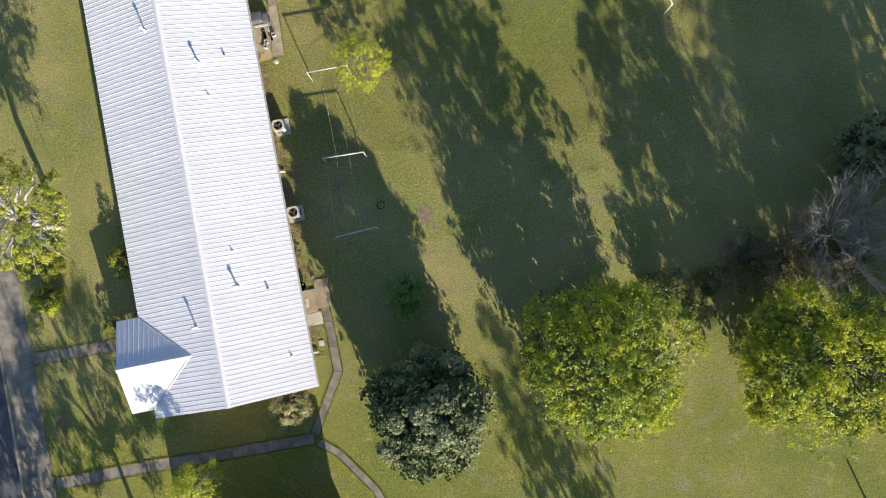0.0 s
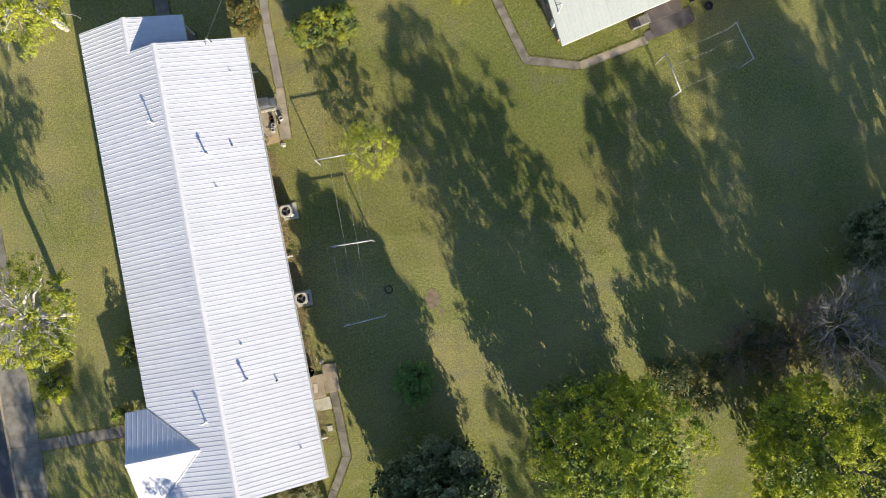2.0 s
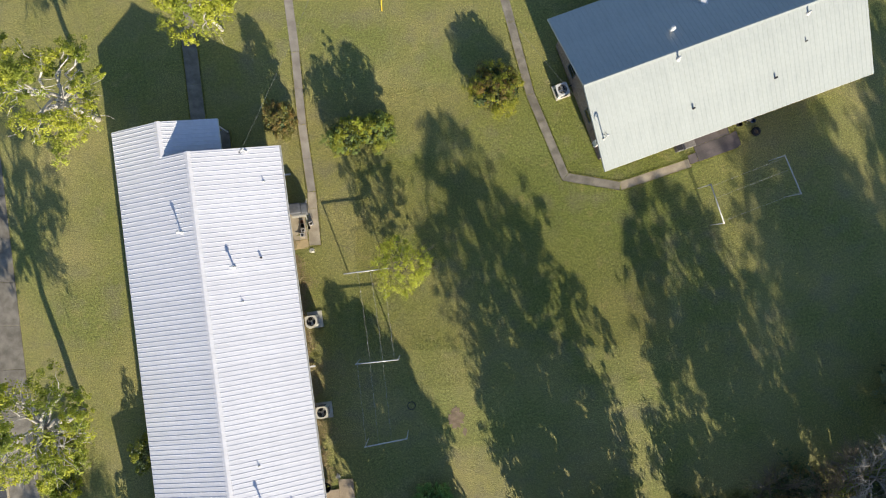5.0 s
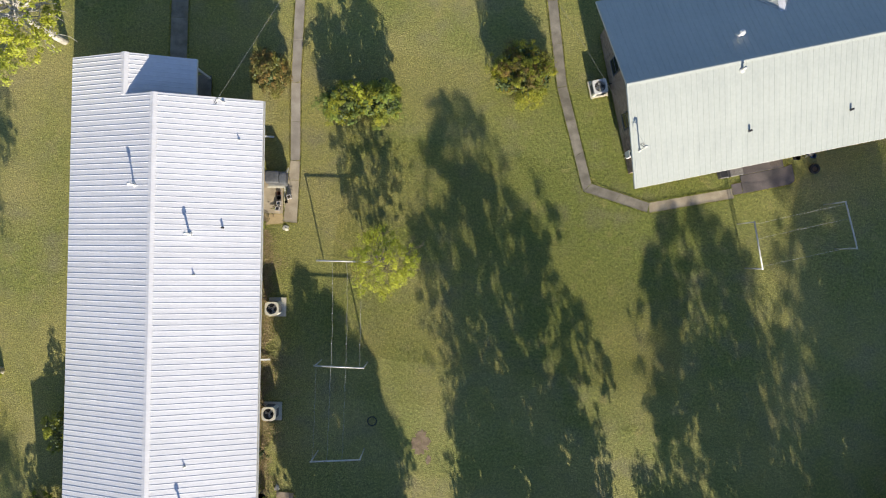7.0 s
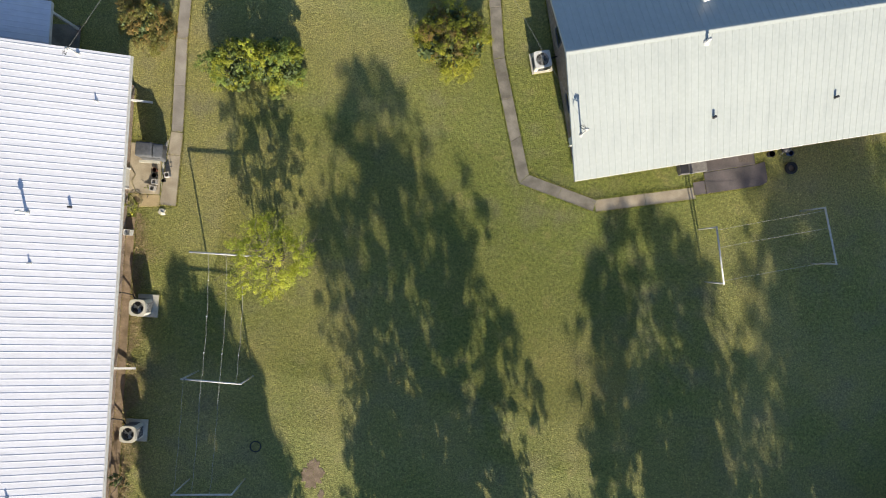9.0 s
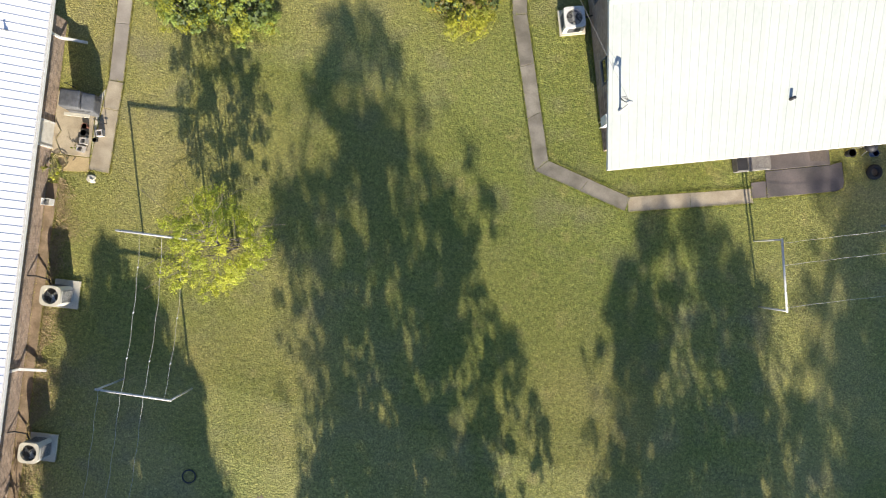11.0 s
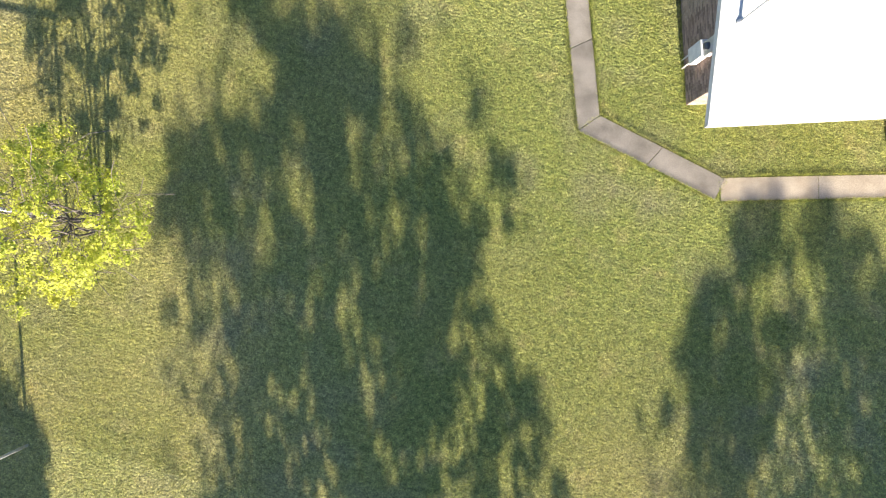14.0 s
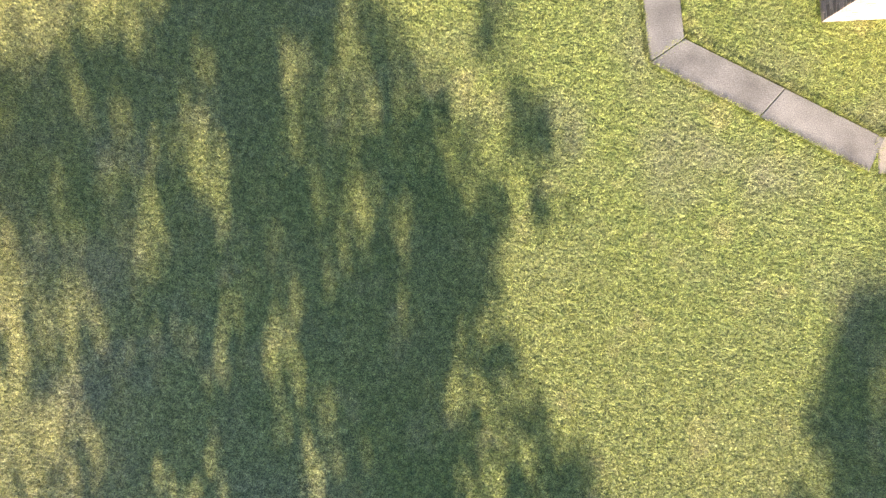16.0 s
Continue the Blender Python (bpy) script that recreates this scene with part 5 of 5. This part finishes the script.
pale_stone(M_L, 6.04, 22.72, 0.17, 1, "pale rough stone at the corner of the patio")
pale_stone(M_L, 5.80, 7.18, 0.16, 2, "pale stone at the corner of the brown slab")
crate = thing("plastic_crate", "white plastic crate standing against the wall", "crate", m=M_L @ Matrix.Translation((4.5, 21.6, 0.0)))
for q in ((-0.18, 0.18, -0.14, -0.12), (-0.18, 0.18, 0.12, 0.14), (-0.18, -0.16, -0.12, 0.12), (0.16, 0.18, -0.12, 0.12)):
    part("side", box(q[0], q[1], q[2], q[3], 0.03, 0.3), M_WHITE, crate)
part("base", box(-0.16, 0.16, -0.12, 0.12, 0.02, 0.05), M_WHITE, crate)
cover = thing("utility_cover", "square pale concrete utility cover in the lawn", "utility cover", m=M_L @ Matrix.Translation((5.54, 2.52, 0)))
part("lid", box(-0.18, 0.18, -0.18, 0.18, -0.03, 0.06, 0.015), M_PAD, cover)
part("rim", slab([(-0.23, -0.23), (0.23, -0.23), (0.23, 0.23), (-0.23, 0.23)], -0.03, 0.03), M_CONC, cover)

# bed of bare soil along the back wall
COVERED_BED = footprint(M_L, 4.28, 4.75, 7.5, 22.4)
plate("flower_bed", "narrow strip of dry brown soil along the wall", "flower bed", COVERED_BED, M_DIRT, 0.02)


def garden_hose(m, pts, label):
    root = thing("garden_hose", label, "garden hose", m=m)
    part("tube", tube(pts, 0.014, 6), M_HOSE, root, smooth=True)


garden_hose(M_L, [(4.35, 24.95, 0.08), (4.62, 24.5, 0.075), (4.45, 24.15, 0.075), (4.6, 23.85, 0.075), (4.72, 23.62, 0.075)], "faded tan garden hose lying on the patio")
garden_hose(M_L, [(4.75 + (0.2 + 0.006 * k) * math.cos(0.7 * k), 23.3 + (0.2 + 0.006 * k) * math.sin(0.7 * k), 0.06 + 0.003 * k) for k in range(28)], "coiled tan garden hose beside the patio")
shrub("thin yellowing weeds beside the patio", tuple((M_L @ Vector((4.55, 22.95, 0)))[:2]), 0.42, 0.5, M_LEAF_LIME, 101, 16, 24, 0.07, category="weed")
shrub("small green weed in the patio joint", tuple((M_L @ Vector((5.3, 23.9, 0)))[:2]), 0.14, 0.2, M_LEAF_GRN, 102, 8, 20, 0.05, category="weed")
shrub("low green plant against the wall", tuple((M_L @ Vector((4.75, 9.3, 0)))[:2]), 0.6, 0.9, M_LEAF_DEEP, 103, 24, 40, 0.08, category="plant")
shrub("small dark plant at the back step", tuple((M_L @ Vector((5.0, 7.0, 0)))[:2]), 0.4, 0.6, M_LEAF_GRN, 104, 16, 30, 0.07, category="plant")

# back landing: chair frame and mat
lid = thing("fire_pit", "round dark metal fire bowl on the back landing", "fire bowl", m=M_L @ Matrix.Translation((4.95, 6.65, 0.0)))
part("bowl", tube([(0, 0, 0.2), (0, 0, 0.24), (0, 0, 0.42), (0, 0, 0.42), (0, 0, 0.3)], [0.1, 0.28, 0.36, 0.33, 0.25], 18), M_DARK, lid, smooth=True)
for k in range(3):
    a = 2.1 * k
    part("leg", tube([(0.22 * math.cos(a), 0.22 * math.sin(a), 0.26), (0.3 * math.cos(a), 0.3 * math.sin(a), 0.0)], 0.015, 6), M_DARK, lid)
mat_ob = part("door_mat", slab([tuple((M_L @ Vector(p))[:2]) for p in ((4.95, 5.15, 0), (5.2, 5.12, 0), (5.25, 5.75, 0), (5.0, 5.78, 0))], 0.089, 0.105, 0.004), M_PAD)
tagged(mat_ob, "pale worn door mat on the brown landing", "door mat")

# ---- back patio of the pale house ----


def storage_bench():
    root = thing("storage_bench", "low grey storage bench with a white front edge", "bench", m=M_R @ Matrix.Translation((5.36, 6.6, 0.0)))
    part("body", box(-0.30, 0.32, -0.68, 0.66, 0.04, 0.44, 0.02), M_BENCH, root)
    part("lid", box(-0.31, 0.30, -0.24, 0.67, 0.445, 0.475, 0.012), M_BENCH, root, "weathered grey lid")
    # Flat dark plate paints the shade inside the bench's opening.
    part("opening_shade", box(-0.30, 0.28, -0.67, -0.26, 0.442, 0.455, 0.004), M_DARK, root, "dark plate painted as a shaded opening")
    part("front_rim", box(0.323, 0.35, -0.60, 0.66, 0.39, 0.43, 0.01), M_BLOCK, root)
    for x in (-0.2, 0.2):
        for y in (-0.55, 0.55):
            part("foot", box(x - 0.04, x + 0.04, y - 0.04, y + 0.04, -0.02, 0.05), M_DARK, root)


storage_bench()
rug = part("door_mat", slab([tuple((M_R @ Vector(p))[:2]) for p in ((4.7, 9.05, 0), (5.5, 9.12, 0), (5.58, 9.8, 0), (4.7, 9.8, 0))], 0.128, 0.142, 0.004), M_MAT)
tagged(rug, "brown door mat with a pale border on the stoop", "door mat")


def tyre():
    root = thing("tyre", "old black rubber tyre lying in the grass", "tyre", m=M_R @ Matrix.Translation((6.2, 11.72, 0.0)))
    n, k = 28, 10
    bm = bmesh.new()
    ring = [[bm.verts.new(((0.235 + 0.085 * math.cos(2 * math.pi * j / k)) * math.cos(2 * math.pi * i / n), (0.235 + 0.085 * math.cos(2 * math.pi * j / k)) * math.sin(2 * math.pi * i / n), 0.1 + 0.095 * math.sin(2 * math.pi * j / k))) for j in range(k)] for i in range(n)]
    for i in range(n):
        for j in range(k):
            bm.faces.new((ring[i][j], ring[(i + 1) % n][j], ring[(i + 1) % n][(j + 1) % k], ring[i][(j + 1) % k]))
    part("carcass", bm, M_RUBBER, root, smooth=True)
    part("soil_fill", tube([(0, 0, 0.0), (0, 0, 0.06)], 0.17, 16), M_DIRT, root)


tyre()


def kettle_grill(x, y, label):
    root = thing("kettle_grill", label, "barbecue", m=M_R @ Matrix.Translation((x, y, 0.0)))
    part("bowl", tube([(0, 0, 0.5), (0, 0, 0.55), (0, 0, 0.68)], [0.08, 0.2, 0.26], 18), M_DARK, root, smooth=True)
    part("lid", tube([(0, 0, 0.69), (0, 0, 0.8), (0, 0, 0.88)], [0.265, 0.2, 0.04], 18), M_DARK, root, smooth=True)
    for k in range(3):
        a = 2.1 * k + 0.3
        part("leg", tube([(0.1 * math.cos(a), 0.1 * math.sin(a), 0.55), (0.28 * math.cos(a), 0.28 * math.sin(a), 0.0)], 0.012, 6), M_GALV, root)


kettle_grill(5.2, 11.25, "small dark kettle grill beside the wall")
flower_pot(M_R, 5.35, 10.75, 0.17, 0.3, M_RUBBER, "black plastic pot beside the stoop", 0.0)
flower_pot(M_R, 5.45, 11.75, 0.14, 0.25, M_BLUE, "blue plastic pot beside the wall", 0.0)


def old_hoop():
    """A rusty hoop half sunk in the shaded lawn."""
    root = thing("iron_hoop", "dark iron hoop lying in the shaded grass", "hoop", m=pose(-2.9, 2.85, 0.03))
    part("ring", tube([(0.26 * math.cos(2 * math.pi * i / 28), 0.26 * math.sin(2 * math.pi * i / 28), 0.01) for i in range(29)], 0.03, 8), M_DARK, root, smooth=True)


old_hoop()

post = thing("fence_post", "weathered grey timber post standing in the lawn", "post", m=pose(31.3, -26.2, 0))
part("shaft", box(-0.06, 0.06, -0.06, 0.06, -0.3, 3.2, 0.012), M_BARK, post)
part("cap", box(-0.075, 0.075, -0.075, 0.075, 3.2, 3.26, 0.01), M_GALV, post)

# ---- bricks of the gable wall nearest the footpath ----
brick_bm = box(-0.0965, 0.0965, -0.006, 0.02, -0.0325, 0.0325, 0.004)
first_brick = None
for row in range(31):
    for col in range(10):
        at = Matrix.Translation((4.165 - 0.205 * col - (0.1 if row % 2 else 0.0), random.uniform(-0.0015, 0.0015), 0.045 + 0.075 * row))
        if first_brick is None:
            first_brick = part("brick", brick_bm, M_BRICK_PIECE, GABLES[0])
            first_brick.matrix_local = at
        else:
            shared("brick", first_brick, at, GABLES[0])


# ---- grass blades ----
def inside(px, py, poly):
    hit = np.zeros(len(px), bool)
    n = len(poly)
    for i in range(n):
        (x0, y0), (x1, y1) = poly[i], poly[(i + 1) % n]
        cond = (y0 > py) != (y1 > py)
        with np.errstate(divide="ignore", invalid="ignore"):
            xi = (x1 - x0) * (py - y0) / (y1 - y0 if y1 != y0 else 1e-9) + x0
        hit ^= cond & (px < xi)
    return hit


def grass(name, label, x0, x1, y0, y1, count, width, length, seed, holes=()):
    rng = np.random.default_rng(seed)
    x, y = rng.uniform(x0, x1, count), rng.uniform(y0, y1, count)
    keep = np.ones(count, bool)
    for poly in list(COVERED) + list(holes):
        keep &= ~inside(x, y, poly)
    x, y = x[keep], y[keep]
    n = len(x)
    # tufts: blades lean together
    a = rng.uniform(0, 2 * np.pi, n)
    L = length * rng.uniform(0.5, 1.2, n)
    lean = rng.uniform(0.35, 1.25, n)
    w = width * rng.uniform(0.6, 1.3, n)
    dx, dy = np.cos(a), np.sin(a)
    z = np.zeros(n)
    A = np.stack([x - dy * w / 2, y + dx * w / 2, z], 1)
    B = np.stack([x + dy * w / 2, y - dx * w / 2, z], 1)
    C = np.stack([x + dx * L * np.sin(lean), y + dy * L * np.sin(lean), L * np.cos(lean)], 1)
    co = np.stack([A, B, C], 1).reshape(-1)
    me = bpy.data.meshes.new(name)
    me.vertices.add(3 * n)
    me.vertices.foreach_set("co", co)
    me.loops.add(3 * n)
    me.loops.foreach_set("vertex_index", np.arange(3 * n, dtype=np.int32))
    me.polygons.add(n)
    me.polygons.foreach_set("loop_start", np.arange(0, 3 * n, 3, dtype=np.int32))
    me.materials.append(M_BLADE)
    me.update(calc_edges=True)
    return tagged(new(name, me), label, "grass", kind="stuff")


IN1 = [(-6.5, 6.6), (15.0, 6.6), (15.0, 19.8), (-6.5, 19.8)]
IN2 = [(-11, 4), (21, 4), (21, 25), (-11, 25)]
grass("grass", "short mown olive green grass blades", -6.5, 15.0, 6.6, 19.8, 740000, 0.0100, 0.05, 91)
grass("grass", "short mown grass with yellow straw blades", -11, 21, 4, 25, 330000, 0.018, 0.062, 92, [IN1])
grass("grass", "mown lawn grass with dry patches", -30, 35, -24, 33, 120000, 0.04, 0.07, 93, [IN2])


def edge_grass(seed):
    """Longer blades that lean over the edges of the paths."""
    rng = np.random.default_rng(seed)
    P = []
    for poly in COVERED:
        mid = np.mean(np.array(poly), axis=0)
        for (x0, y0), (x1, y1) in zip(poly, poly[1:] + poly[:1]):
            if max(abs(x0), abs(x1)) > 32 or max(y0, y1) > 33 or min(y0, y1) < -20:
                continue
            length = math.hypot(x1 - x0, y1 - y0)
            if length < 1e-6:
                continue
            out = np.array((y1 - y0, x0 - x1)) / length
            if np.dot(out, np.array(((x0 + x1) / 2, (y0 + y1) / 2)) - mid) < 0:
                out = -out
            probe = np.array((((x0 + x1) / 2, (y0 + y1) / 2),)) + 0.06 * out
            joint = any(q is not poly and inside(probe[:, 0], probe[:, 1], q)[0] for q in COVERED)
            n = int(length * (80 if joint else 480))
            f = rng.random(n)[:, None]
            P.append(np.array((x0, y0)) + f * np.array((x1 - x0, y1 - y0)) + out * np.abs(rng.normal(0, 0.035, (n, 1))) + rng.normal(0, 0.007, (n, 2)))
    p = np.concatenate(P)
    n = len(p)
    a = rng.uniform(0, 2 * np.pi, n)
    L, w, lean = 0.085 * rng.uniform(0.5, 1.3, n), 0.010 * rng.uniform(0.6, 1.3, n), rng.uniform(0.3, 1.1, n)
    dx, dy = np.cos(a), np.sin(a)
    z = np.full(n, 0.0)
    A = np.stack([p[:, 0] - dy * w / 2, p[:, 1] + dx * w / 2, z], 1)
    B = np.stack([p[:, 0] + dy * w / 2, p[:, 1] - dx * w / 2, z], 1)
    C = np.stack([p[:, 0] + dx * L * np.sin(lean), p[:, 1] + dy * L * np.sin(lean), 0.01 + L * np.cos(lean)], 1)
    me = bpy.data.meshes.new("edge_grass")
    me.vertices.add(3 * n)
    me.vertices.foreach_set("co", np.stack([A, B, C], 1).reshape(-1))
    me.loops.add(3 * n)
    me.loops.foreach_set("vertex_index", np.arange(3 * n, dtype=np.int32))
    me.polygons.add(n)
    me.polygons.foreach_set("loop_start", np.arange(0, 3 * n, 3, dtype=np.int32))
    me.materials.append(M_BLADE)
    me.update(calc_edges=True)
    tagged(new("edge_grass", me), "uncut grass fringe along the concrete paths", "grass", kind="stuff")


edge_grass(95)


def dry_fringe(m, x, y0, y1, count, seed, label):
    """Dead straw-coloured grass lying along the foot of a wall."""
    rng = np.random.default_rng(seed)
    y = rng.uniform(y0, y1, count)
    wide = 0.36 + 0.2 * np.sin(y * 1.9) + 0.13 * np.sin(y * 4.3 + 1)
    p = np.stack([x + np.abs(rng.normal(0, 1, count)) * wide, y], 1)
    a, L, w, lean = rng.uniform(0, 6.28, count), 0.13 * rng.uniform(0.4, 1.2, count), 0.016 * rng.uniform(0.6, 1.3, count), rng.uniform(0.7, 1.45, count)
    dx, dy = np.cos(a), np.sin(a)
    z = np.full(count, 0.01)
    A = np.stack([p[:, 0] - dy * w / 2, p[:, 1] + dx * w / 2, z], 1)
    B = np.stack([p[:, 0] + dy * w / 2, p[:, 1] - dx * w / 2, z], 1)
    C = np.stack([p[:, 0] + dx * L * np.sin(lean), p[:, 1] + dy * L * np.sin(lean), 0.02 + L * np.cos(lean)], 1)
    ob = mesh_ob("dry_grass", np.stack([A, B, C], 1).reshape(-1, 3).tolist(), np.arange(3 * count).reshape(-1, 3).tolist(), M_STRAW)
    ob.matrix_world = m
    tagged(ob, label, "grass", kind="stuff")


dry_fringe(M_L, 4.78, 1.5, 22.6, 17000, 97, "dry straw-coloured grass litter along the brick wall")
dry_fringe(pose(-26.7, -11.9, 0, 0, 0, -8), 0.0, 0.0, 1.9, 1500, 98, "pale dead grass patch in the front lawn")
dry_fringe(pose(-24.6, -10.9, 0, 0, 0, -8), 0.0, 0.0, 1.3, 800, 99, "small pale dead grass patch in the front lawn")
